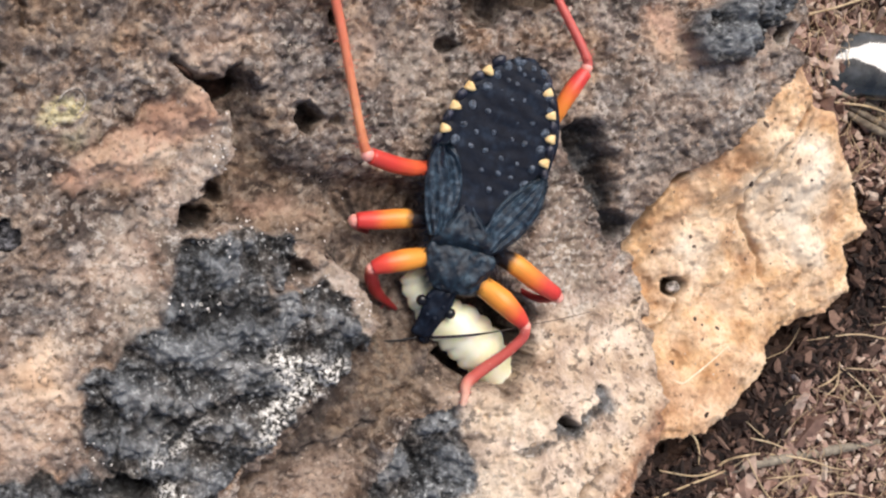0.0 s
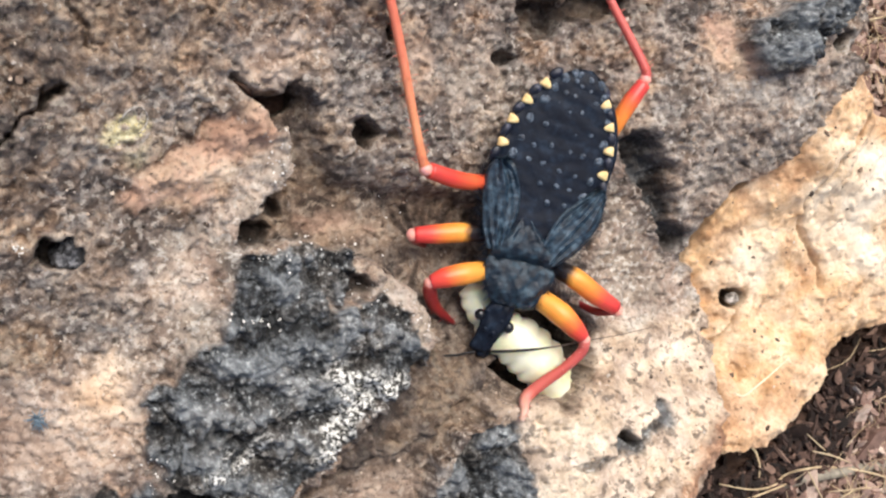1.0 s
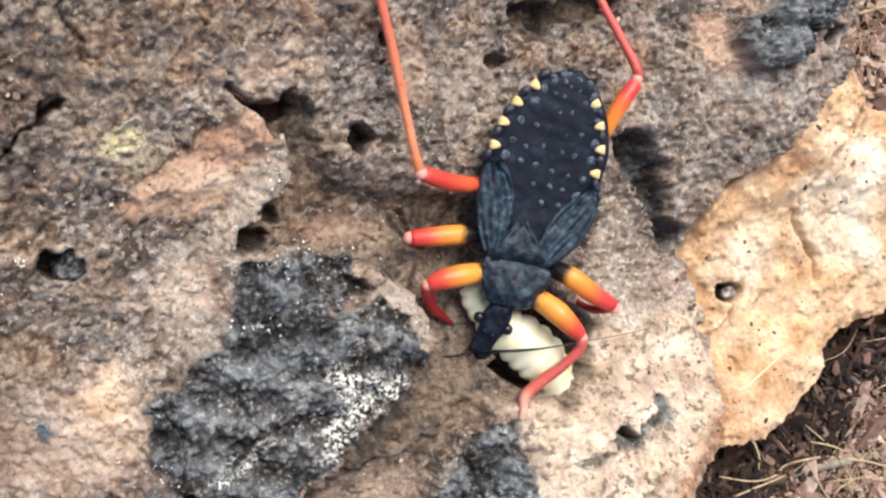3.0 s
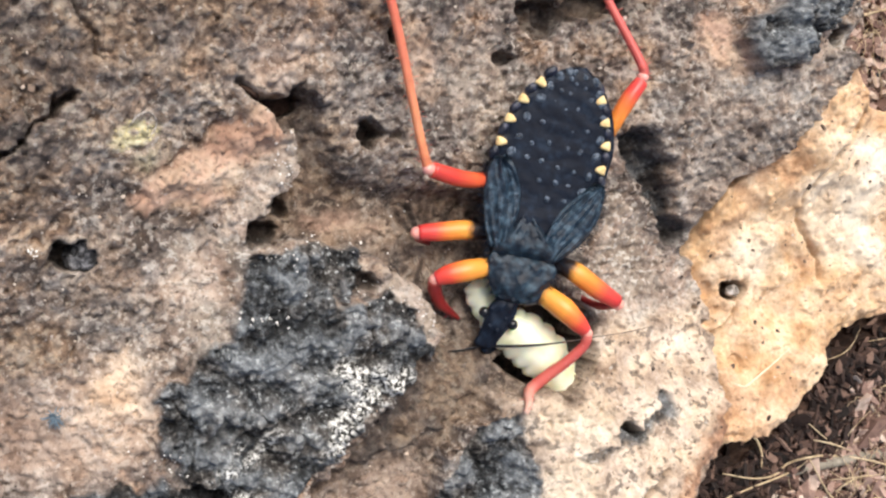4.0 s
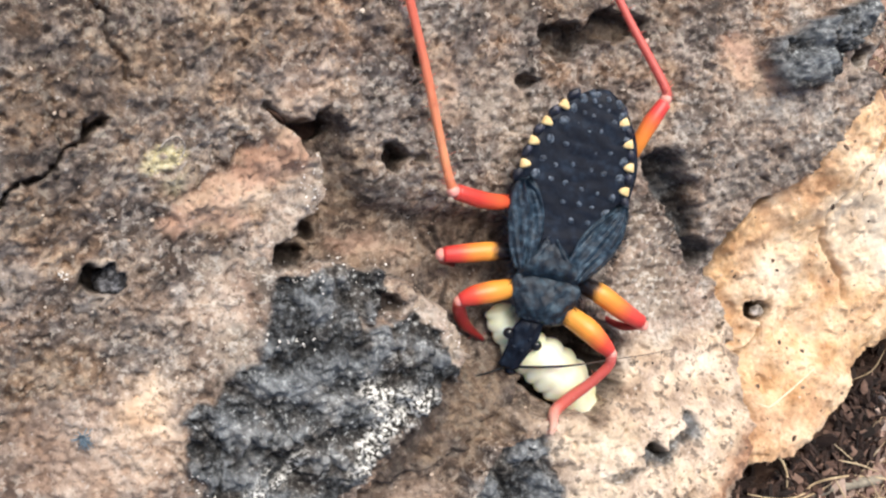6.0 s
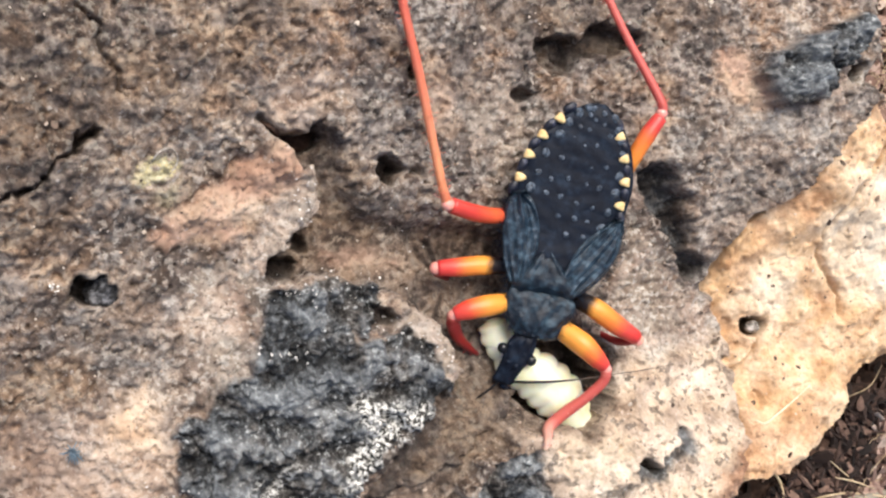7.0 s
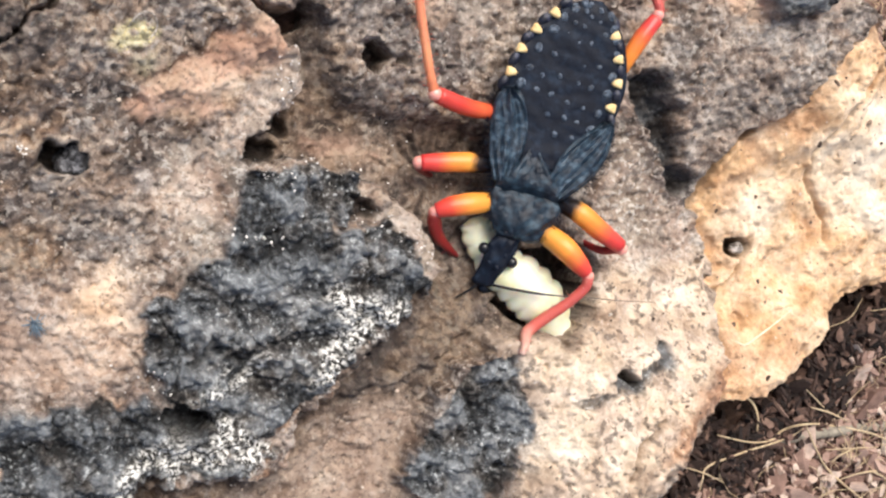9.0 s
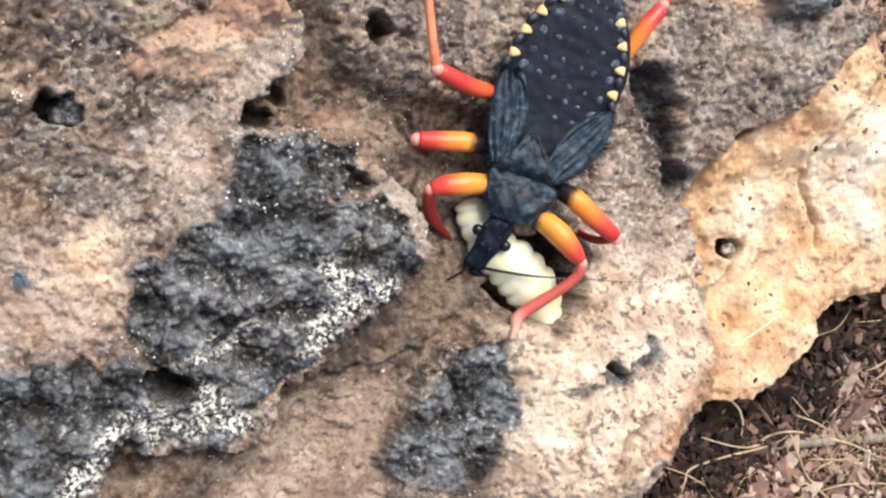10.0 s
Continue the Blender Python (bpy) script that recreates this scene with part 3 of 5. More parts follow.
# ragged cavities that open in the bark
CAVE_SEAM = [(-19.3, 15.6), (-18.5, 14.9), (-17.6, 14.6), (-16.0, 14.9), (-15.4, 15.1), (-15.2, 15.9), (-14.1, 16.1), (-13.5, 15.4), (-12.9, 14.5), (-13.7, 13.5), (-14.9, 13.0), (-15.5, 12.3), (-16.1, 12.5), (-16.5, 13.1), (-16.7, 13.9), (-17.6, 14.2)]
CAVE_ROUND = [(-8.3, 11.7), (-8.0, 12.5), (-7.4, 12.8), (-6.4, 12.7), (-5.8, 12.1), (-5.3, 11.4), (-5.9, 10.6), (-6.3, 10.0), (-7.5, 10.1), (-8.3, 10.7)]
CAVE_NOTCH = [(-4.7, 11.6), (-4.0, 11.9), (-3.3, 11.6), (-3.4, 11.0), (-4.4, 10.8), (-5.1, 11.0)]
CAVE_BITE = [(-17.0, 4.6), (-16.6, 5.4), (-15.8, 5.7), (-15.1, 5.3), (-14.5, 4.7), (-14.7, 3.8), (-15.3, 3.6), (-16.2, 4.0)]
CAVE_LIP = [(-19.5, 1.8), (-19.0, 2.3), (-18.7, 3.0), (-17.9, 3.5), (-17.2, 3.2), (-16.1, 2.9), (-15.1, 2.4), (-15.8, 1.6), (-16.7, 1.3), (-18.2, 1.4), (-19.0, 0.9)]
CAVE_FAR = [(-36.5, 1.0), (-36.2, 2.0), (-35.4, 2.7), (-34.7, 2.4), (-33.3, 2.2), (-32.5, 1.3), (-32.2, 0.1), (-33.6, -0.7), (-35.0, -0.5), (-35.9, -0.1), (-36.5, 0.4)]
CAVE_NOOK = [(-10.1, -3.4), (-9.2, -2.5), (-8.9, -1.5), (-7.0, -2.0), (-6.0, -2.7), (-6.8, -3.4), (-8.6, -3.7)]
CAVE_TOP = [(8.0, 23.8), (8.5, 24.7), (10.7, 24.7), (12.1, 25.0), (13.0, 24.5), (13.7, 25.0), (14.9, 26.1), (16.8, 26.7), (17.7, 25.9), (19.2, 25.7), (20.6, 25.5), (20.4, 23.9), (18.3, 23.1), (15.9, 22.9), (13.7, 23.0), (12.9, 22.1), (12.3, 20.4), (10.0, 20.3), (9.2, 21.9), (8.3, 22.9)]
CAVE_SLOT = [(5.5, 18.8), (6.1, 19.4), (7.4, 19.6), (8.9, 18.7), (7.4, 18.2), (6.0, 18.3)]
CAVE_CRACK = [(-38.6, 10.8), (-37.5, 11.9), (-36.4, 12.9), (-36.0, 14.3), (-35.5, 14.7), (-35.4, 14.1), (-34.7, 14.3), (-34.0, 15.1), (-33.5, 14.9), (-34.2, 13.6), (-35.1, 13.1), (-36.0, 12.6), (-36.9, 12.0), (-37.9, 11.0)]
CAVE_WORM = [(17.9, -18.1), (18.9, -17.6), (20.0, -18.1), (20.3, -18.5), (20.9, -18.8), (20.5, -19.4), (19.2, -19.2), (18.4, -18.8)]
CAVE_CHAR = [(-26.2, -21.3), (-25.4, -20.0), (-23.8, -19.9), (-21.5, -20.6), (-21.1, -21.7), (-22.5, -22.8), (-24.4, -23.3), (-25.7, -22.4)]
CAVE_ASH = [(-28.7, -27.0), (-28.0, -25.9), (-26.6, -25.8), (-25.3, -27.0), (-26.0, -28.1), (-24.8, -30.0), (-26.9, -30.6), (-28.2, -29.4)]
CAVE_SOOT = [(-24.0, -16.2), (-22.5, -14.5), (-22.0, -13.6), (-21.2, -13.9), (-20.7, -15.0), (-22.3, -16.1), (-23.5, -16.7)]
# outline, depth, how strongly shade is painted into it
CAVES = [(CAVE_SEAM, 3.0, 0.95), (CAVE_ROUND, 4.0, 1.0), (CAVE_NOTCH, 1.4, 0.5), (CAVE_BITE, 2.0, 0.85), (CAVE_LIP, 2.2, 0.95), (CAVE_FAR, 5.0, 0.9), (CAVE_NOOK, 2.0, 0.85), (CAVE_TOP, 3.2, 0.75),
         (CAVE_SLOT, 2.2, 0.7), (CAVE_CRACK, 3.0, 0.8), (CAVE_WORM, 3.0, 1.0), (CAVE_CHAR, 5.0, 0.7), (CAVE_ASH, 1.8, 0.3), (CAVE_SOOT, 1.6, 0.5)]
# paler and darker areas of the bark
SEAM_PLATE = [(-19.8, 16.3), (-19.5, 19.6), (-16.8, 20.7), (-13.2, 20.7), (-11.2, 18.4), (-13.2, 16.4), (-14.2, 16.2), (-15.2, 15.9), (-15.4, 15.2), (-17.6, 14.6), (-18.7, 15.1)]
PALE_STRIP = [(-5.4, 20.1), (-2.6, 21.3), (-0.8, 18.8), (-1.1, 14.9), (-2.8, 13.6), (-4.2, 16.7)]
PALE_MID = [(0.6, 20.4), (4.4, 20.6), (5.9, 18.0), (4.9, 14.2), (1.8, 13.6), (0.0, 17.3)]
BRIGHT_PATCH = [(-34.1, -10.6), (-32.2, -8.7), (-29.6, -7.2), (-28.3, -8.9), (-28.8, -11.3), (-28.5, -13.8), (-31.0, -14.1), (-32.1, -12.6), (-33.9, -12.0)]
DUSK_LOW = [(-44.0, -3.0), (-39.3, -3.8), (-36.2, -4.1), (-34.2, -6.1), (-34.0, -9.1), (-36.8, -10.4), (-44.0, -10.7)]
DUSK_SPOT = [(-34.5, -1.2), (-32.9, -0.9), (-31.5, -1.9), (-32.1, -3.6), (-34.1, -3.9)]
ORANGE_FLOOR = [(-13.8, 3.8), (-9.7, 4.2), (-4.5, 3.0), (-4.0, 1.4), (-8.6, 1.3), (-11.9, 2.2), (-13.5, 2.8)]
RED_FLOOR = [(-7.5, 0.5), (-2.8, 0.8), (-1.7, -1.4), (-3.0, -3.0), (-6.4, -1.7)]
DARK_FLOOR = [(-14.4, 15.4), (-11.6, 14.0), (-9.8, 11.5), (-10.2, 7.9), (-13.5, 6.4), (-14.3, 10.5)]
RUST_RIM = [(27.3, -23.7), (31.4, -21.5), (33.1, -19.0), (31.6, -17.7), (27.5, -21.5), (23.9, -23.8), (22.0, -26.8), (25.7, -27.2)]
LOBE_RUST = [(37.0, 7.3), (39.5, 9.1), (41.9, 9.7), (43.6, 7.3), (41.3, 5.4), (38.6, 4.9)]
WOOD_STRIP = [(-22.8, -19.3), (-22.0, -17.1), (-19.5, -17.2), (-17.4, -15.9), (-16.3, -15.5), (-16.8, -16.8), (-19.0, -18.3), (-21.1, -19.8)]
LOBE_LOW = [(32.2, -16.1), (35.1, -13.5), (37.5, -16.6), (45.1, -15.7), (42.0, -19.9), (34.7, -22.5), (30.7, -22.0)]
LOBE_LIT = [(41.0, 4.8), (44.5, 10.1), (52.3, 13.4), (57.0, 7.1), (57.1, -4.7), (48.7, -3.7), (44.8, 0.3)]
LOBE_BRIGHT_LOW = [(32.1, -3.7), (35.9, -0.1), (41.3, 1.0), (42.9, -3.5), (39.5, -6.6), (38.0, -4.0), (34.0, -6.3)]
PLATE_BRIGHT = [(9.8, -16.7), (12.0, -15.2), (16.4, -15.0), (18.5, -17.1), (14.2, -19.6), (9.7, -19.9)]
PLATE_BRIGHT_LOW = [(9.2, -22.6), (13.9, -22.0), (15.3, -25.0), (11.4, -27.0), (8.8, -25.3)]
ASHEN_LEFT = [(-28.7, -0.1), (-25.3, -0.8), (-24.9, -3.3), (-26.9, -4.6), (-28.5, -3.1)]
ASHEN_EDGE = [(-44.0, 9.7), (-36.4, 10.5), (-32.4, 9.6), (-31.4, 6.8), (-35.2, 4.1), (-44.0, 4.7)]
ASHEN_MID = [(-11.0, 19.4), (-6.1, 21.1), (-4.4, 15.1), (-6.6, 13.3), (-10.5, 13.5), (-11.9, 16.9)]
TOP_LIP = [(40.6, 19.7), (41.9, 22.1), (45.0, 23.4), (47.2, 22.0), (46.8, 20.8), (42.9, 19.2), (40.9, 17.4), (38.7, 17.9)]
CREAM_ZONE = [(-26.4, 2.2), (-23.7, 3.6), (-20.2, 3.0), (-19.0, 0.9), (-20.5, -3.0), (-21.2, -6.9), (-23.8, -9.2), (-26.1, -8.6), (-26.9, -4.6), (-25.4, -1.8), (-27.0, 0.3)]
CREAM_LIP = [(-8.1, -3.0), (-4.4, -1.6), (-0.3, -5.4), (0.1, -9.6), (-2.2, -8.9), (-2.4, -5.8), (-5.1, -3.8)]
SMUDGE = [(16.8, -19.0), (17.9, -18.1), (20.2, -18.6), (22.8, -17.2), (24.5, -15.6), (25.6, -16.0), (25.5, -17.0), (22.2, -19.0), (19.8, -20.1), (17.7, -20.4)]
SMUDGE_TAIL = [(13.8, -20.6), (14.8, -19.9), (16.9, -19.8), (17.7, -20.3), (15.1, -21.1), (13.3, -21.8), (12.8, -21.4)]
GREY_PLATE = [(25.0, 19.2), (32.2, 17.4), (45.4, 18.3), (48.6, 11.0), (41.2, 9.0), (34.0, 5.2), (30.7, 0.8), (27.1, 5.2), (24.1, 10.5)]
FOLD_THREE = [(18.5, -28.4), (19.9, -25.1), (22.6, -22.8)]
CREAM_RIGHT = [(19.5, 6.9), (22.1, 4.5), (26.3, -0.3), (30.0, -3.1), (32.7, -6.5), (25.2, -9.1), (18.5, -8.2), (15.2, -5.4), (17.6, -0.2)]
LIP_BAND = [(-20.3, 11.5), (-16.4, 12.7), (-14.1, 10.5), (-14.3, 6.3), (-15.7, 5.3), (-17.3, 3.1), (-19.4, 2.2), (-21.0, 2.8), (-19.4, 6.4), (-18.4, 9.5)]
LEDGE = [(-5.3, -8.6), (5.0, -9.5), (6.5, -11.2), (6.2, -13.2), (2.5, -15.7), (0.0, -18.4), (-10.5, -21.0), (-8.2, -15.0), (-2.6, -12.2)]
DUSK_TOP = [(-1.1, 34.5), (30.9, 37.4), (28.2, 24.8), (25.2, 20.1), (23.5, 22.4), (20.0, 20.1), (10.1, 21.5), (0.6, 24.2)]
DUSK_ZONE = [(-44.0, 29.1), (-10.5, 32.4), (-14.7, 23.3), (-21.4, 15.8), (-29.8, 13.2), (-35.4, 5.6), (-38.6, 2.9), (-44.6, 1.3)]
LOBE_LIP = [(30.4, -1.9), (31.4, 0.8), (32.8, 3.5), (34.7, 6.0), (36.8, 7.1)]
FOLD_ONE = [(50.0, 13.6), (47.9, 10.4), (44.0, 4.4), (44.3, 1.8), (47.3, -2.6), (47.9, -5.2)]
FOLD_TWO = [(32.8, -16.7), (33.4, -12.1), (37.0, -9.3), (38.0, -5.5)]
MOULD = (-29.0, 11.4)
MOULD_LOW = (-28.0, 9.1)
CRACK = [(-44.0, 7.0), (-42.0, 8.4), (-40.2, 9.6), (-38.3, 10.9)]
SEAM = [(-20.0, 16.0), (-18.4, 14.8), (-16.0, 13.8)]


def bark_relief(x, y):
    """Height in millimetres and the masks of the layers."""
    wx = x + 0.75 * fbm(x, y, 2.4, 5, 11, 0.52)
    wy = y + 0.75 * fbm(x, y, 2.4, 5, 21, 0.52)
    gx, gy = x + 0.85 * (wx - x) + 0.2 * fbm(x, y, 0.9, 2, 15), y + 0.85 * (wy - y) + 0.2 * fbm(x, y, 0.9, 2, 16)
    hx, hy = x + 0.4 * (wx - x), y + 0.4 * (wy - y)
    z = swell(x, y)
    rim = sdf(wx, wy, HOLLOW)
    gentle = soft(line_distance(x, y, UPPER_RIM), 1.6, 3.8)
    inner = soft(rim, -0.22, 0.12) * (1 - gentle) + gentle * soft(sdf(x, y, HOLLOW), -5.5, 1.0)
    chars = [soft(sdf(wx, wy, q), -0.3, 0.2) for q in (CHAR_MAIN, CHAR_CORNER, CHAR_BASE, CHAR_TOP)]
    chasm = soft(sdf(hx, hy, CHASM) + 0.25 * fbm(x, y, 1.1, 3, 77), -1.5, 0.1)
    lobe_d = sdf(wx, wy, LOBE)
    lobe = soft(lobe_d, -0.4, 0.2)
    under = soft(sdf(0.5 * (gx + hx), 0.5 * (gy + hy), UNDER_LARVA), -0.5, 0.15)
    white = soft(sdf(wx, wy, PALE_PLATE), -1.5, 1.5) * (1 - lobe) * (1 - under)
    ridge_d = sdf(wx, wy, TAN_RIDGE)
    tan = np.maximum(soft(ridge_d, -0.5, 0.6), 0.35 * soft(sdf(wx, wy, TAN_LOW), -3, 2))
    tan = np.maximum(tan, 0.9 * soft(sdf(wx, wy, TAN_TOP), -0.6, 0.4))
    tan = np.maximum(tan, 0.3 * soft(sdf(wx, wy, FLOOR_PALE), -3.5, 1.5))
    tan = np.maximum(tan, 0.55 * soft(sdf(wx, wy, ORANGE_FLOOR), -1.2, 0.8))
    tan = np.maximum(tan, 0.35 * soft(sdf(wx, wy, SEAM_PLATE), -1.5, 0.6))
    tan = np.maximum(tan, 0.45 * soft(sdf(wx, wy, PALE_STRIP), -1.5, 1.0))
    bright = soft(sdf(wx, wy, BRIGHT_PATCH), -1.6, 0.7)
    dusk = 0.85 * soft(sdf(wx, wy, DUSK_ZONE), -4.5, 1.5)
    dusk = np.maximum(dusk, 0.75 * soft(sdf(wx, wy, DUSK_TOP), -3, 2))
    dusk = np.maximum(dusk, 0.8 * soft(sdf(wx, wy, DUSK_LOW), -1.8, 1.0))
    dusk = np.maximum(dusk, 0.6 * soft(sdf(wx, wy, DUSK_SPOT), -0.8, 0.5))
    # floor beside the hollow's lip darkened, the lip's shade put into the colour
    dusk = np.maximum(dusk, 0.9 * soft(sdf(wx, wy, DARK_FLOOR), -1.5, 1.0))
    dusk = np.maximum(dusk, 0.6 * soft(sdf(wx, wy, RED_FLOOR), -1.0, 0.8))
    dusk = np.maximum(dusk, 0.85 * soft(sdf(wx, wy, LEDGE), -1.5, 1.0))
    rust = np.maximum(0.75 * soft(sdf(wx, wy, RUST_RIM), -1.2, 0.8), 0.6 * soft(sdf(wx, wy, LOBE_RUST), -1.2, 0.8))
    ash = np.maximum(soft(sdf(wx, wy, ASH_MAIN), -0.8, 0.5), soft(sdf(wx, wy, ASH_CORNER), -0.7, 0.5))
    ash = ash * soft(-fbm(x, y, 1.1, 4, 71), 0.35, 0.8)
    yellow = 0.95 * soft(np.hypot((wx - MOULD[0]) / 2.4, (wy - MOULD[1] - 0.35 * (wx - MOULD[0])) / 1.3), 0.5, 1.15) * soft(-fbm(x, y, 1.0, 3, 95), 0.15, 0.7)
    yellow = np.maximum(yellow, 0.4 * soft(np.hypot((wx - MOULD_LOW[0]) / 2.0, (wy - MOULD_LOW[1] - 0.4 * (wx - MOULD_LOW[0])) / 1.1), 0.2, 1.2))
    # lobe's bright sunlit patch put into the colour; other areas are paler too
    lit_pale = 0.7 * soft(sdf(wx, wy, LOBE_LIT), -2.5, 1.0)
    for area in (LOBE_BRIGHT_LOW, PLATE_BRIGHT, PLATE_BRIGHT_LOW):
        lit_pale = np.maximum(lit_pale, 0.6 * soft(sdf(wx, wy, area), -1.8, 0.8))
    # lower lobe browned, which puts its shade into the colour
    rust = np.maximum(rust, 0.42 * soft(sdf(wx, wy, LOBE_LOW), -1.5, 0.8))
    ashen = 0.6 * soft(-fbm(x, y, 9.0, 4, 121), -0.1, 0.35) * (1 - np.maximum(tan, 0.7 * bright))
    for area, amount in ((GREY_PLATE, 0.75), (DUSK_TOP, 0.5), (ASHEN_LEFT, 0.7), (ASHEN_EDGE, 0.5), (ASHEN_MID, 0.55)):
        ashen = np.maximum(ashen, amount * soft(sdf(wx, wy, area), -2.5, 1.2))
    cream_lip = soft(sdf(wx, wy, CREAM_LIP), -0.4, 0.2)
    cream = np.maximum(0.8 * soft(sdf(wx, wy, CREAM_ZONE), -2.5, 1.2), cream_lip)
    cream = np.maximum(cream, 0.8 * soft(sdf(wx, wy, CREAM_RIGHT), -1.5, 0.6))
    cream = np.maximum(cream, 0.2 * soft(sdf(wx, wy, GREY_PLATE), -2.5, 1.5))
    cream = np.maximum(cream, 0.7 * soft(sdf(wx, wy, LIP_BAND), -0.8, 0.4) * (1 - inner))
    cream = np.maximum(cream, 0.55 * soft(sdf(wx, wy, TAN_LOW), -3, 2))
    cream = np.maximum(cream, 0.4 * soft(sdf(wx, wy, FLOOR_PALE), -3.5, 1.5))
    for area, amount in ((SEAM_PLATE, 0.45), (PALE_STRIP, 0.35), (PALE_MID, 0.5), (TOP_LIP, 0.8)):
        cream = np.maximum(cream, amount * soft(sdf(wx, wy, area), -1.5, 0.6))
    strip = soft(sdf(wx, wy, WOOD_STRIP), -0.5, 0.3) * soft(-fbm(x + 0.8 * y, 3 * (y - 0.75 * x), 3.0, 3, 74), 0.1, 0.5)
    ashen = ashen * (1 - 0.8 * cream_lip)
    bare = soft(sdf(wx, wy, CAVE_ASH), -0.3, 0.1)
    dusk, ash = np.maximum(dusk, bare), ash * (1 - bare)
    char = np.maximum.reduce(chars) * (1 - 0.9 * cream_lip) * (1 - bare)
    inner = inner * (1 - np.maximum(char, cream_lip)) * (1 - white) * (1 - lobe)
    outer = (1 - inner) * (1 - lobe) * (1 - char)
    # layers, with a slightly raised, ragged lip round the hollow
    z = z - (1.5 + 0.9 * soft(-y, 5.0, 15.0)) * inner + 0.9 * outer + 0.6 * white + 0.45 * outer * soft(np.abs(rim - 1.0), 0.0, 2.0) * (1 - gentle)
    z = z + 1.3 * char * (1 - chars[2]) - 0.2 * chars[2] + 1.3 * chars[3] - (3.0 + 0.7 * fbm(x, y, 2.0, 3, 78)) * chasm - 5.5 * under
    z = z + 1.0 * soft(ridge_d, -2.5, 0.3) + 0.9 * inner * soft(sdf(wx, wy, LEDGE), -0.5, 0.15)
    calm = 1 - 0.4 * inner - 0.6 * lobe - 0.4 * white
    flakes = fbm(x, y, 4.5, 4, 33)
    terrace = np.floor(flakes * 4) / 4 + soft(-(flakes * 4 - np.floor(flakes * 4)), -1.0, -0.8) / 4
    z = z + calm * (0.65 * fbm(x, y, 7, 4, 31) + 0.08 * terrace * (1 - char) + 0.30 * fbm(x, y, 1.7, 4, 41, 0.5)) + lobe * (1.3 * fbm(x, y, 10, 3, 35) + 0.28 * fbm(x, y, 3.2, 3, 37))
    # corky grains and small open pores
    cork = (1 - 0.35 * inner - 0.85 * lobe - 0.35 * white) * (1 - 0.65 * np.maximum(np.maximum(tan, bright), 0.8 * cream))
    _, gap, pick = cells(hx, hy, 1.25, 43)
    _, slit, chance = cells(hx, hy, 0.6, 44)
    z = z + cork * (0.55 * pick * soft(-gap, -0.85, 0.0) + 0.22 * chance * soft(-slit, -0.8, 0.0))
    near, _, pick = cells(gx, gy, 1.9, 45)
    z = z - (0.2 + 0.8 * cork) * 0.6 * soft(near / (0.08 + 0.19 * pick), 0.5, 1.1) * (pick > 0.3) * (1 - char)
    lumps = fbm(x + 0.3 * y, 1.25 * y - 0.3 * x, 4.2, 3, 51, 0.45)
    billow = 1 - np.abs(fbm(wx, wy, 2.6, 2, 57, 0.4))
    crack = np.abs(fbm(x, y, 8.0, 4, 55))
    _, gap, pick = cells(hx, hy, 0.85, 46)
    z = z + char * (1.25 * lumps + 0.45 * billow - 0.6 * soft(crack, 0.0, 0.05) + 0.55 * pick * soft(-gap, -0.45, 0.0) + 0.24 * fbm(x, y, 0.9, 3, 61)) + 0.4 * ash * fbm(x, y, 0.45, 3, 72) + 0.5 * strip
    # shade under the larva goes into the colour; the ledge is darkened too
    shade_stain = np.maximum(0.75 * under, 0.45 * inner * soft(sdf(wx, wy, LEDGE) + 0.5 * fbm(x, y, 3.0, 3, 79), -1.0, 0.8))
    # pits deeper than 2 mm get shade painted in
    for px, py, a, b, depth, turn in PITS:
        w = min(1.0, max(0.0, (a + b) / 2 - 0.9))
        ux, uy = hx + w * (gx - hx), hy + w * (gy - hy)
        c, s = math.cos(radians(turn)), math.sin(radians(turn))
        r = np.hypot(((ux - px) * c + (uy - py) * s) / a, ((uy - py) * c - (ux - px) * s) / b)
        z = z - depth * soft(r, 0.82, 1.06)
        shade_stain = np.maximum(shade_stain, soft(r, 0.88, 1.06) * (depth > 2))
    # caves are darkened in colour as well as sunk
    for area, depth, cave_shade in CAVES:
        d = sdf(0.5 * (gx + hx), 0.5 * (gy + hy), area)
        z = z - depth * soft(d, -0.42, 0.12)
        shade_stain = np.maximum(shade_stain, cave_shade * soft(d, -0.3, 0.1))
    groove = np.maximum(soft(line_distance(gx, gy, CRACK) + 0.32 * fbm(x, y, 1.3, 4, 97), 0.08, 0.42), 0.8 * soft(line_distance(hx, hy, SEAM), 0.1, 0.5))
    # painted shade in the cracks, and extra dark in the charred chasm
    shade_stain = np.maximum(shade_stain, 0.6 * groove)
    shade_stain = np.maximum(shade_stain, 0.72 * chasm)
    z = z - 2.0 * groove - 0.9 * soft(line_distance(wx, wy, CRACK_TOP), 0.05, 0.35) - 0.6 * soft(line_distance(hx, hy, RIDGE_LINE), 0.05, 0.5)
    z = z + lobe * (1.5 * (1 - np.exp(np.minimum(lobe_d, 0) / 2.5)) - 0.7)
    lip = soft(line_distance(hx, hy, LOBE_LIP), 0.15, 0.8)
    z = z - 3.0 * lip
    # shade of the lip's crease, put into the colour
    shade_stain = np.maximum(shade_stain, 0.6 * soft(line_distance(hx, hy, LOBE_LIP), 0.15, 0.5))
    for fold in (FOLD_ONE, FOLD_TWO, FOLD_THREE):
        d = line_distance(hx, hy, fold)
        z = z - 0.95 * soft(d, 0.0, 0.5) + 0.3 * soft(np.abs(d - 1.1), 0.0, 1.0)
        # fold lines darkened the same way
        shade_stain = np.maximum(shade_stain, 0.4 * soft(d, 0.05, 0.3))
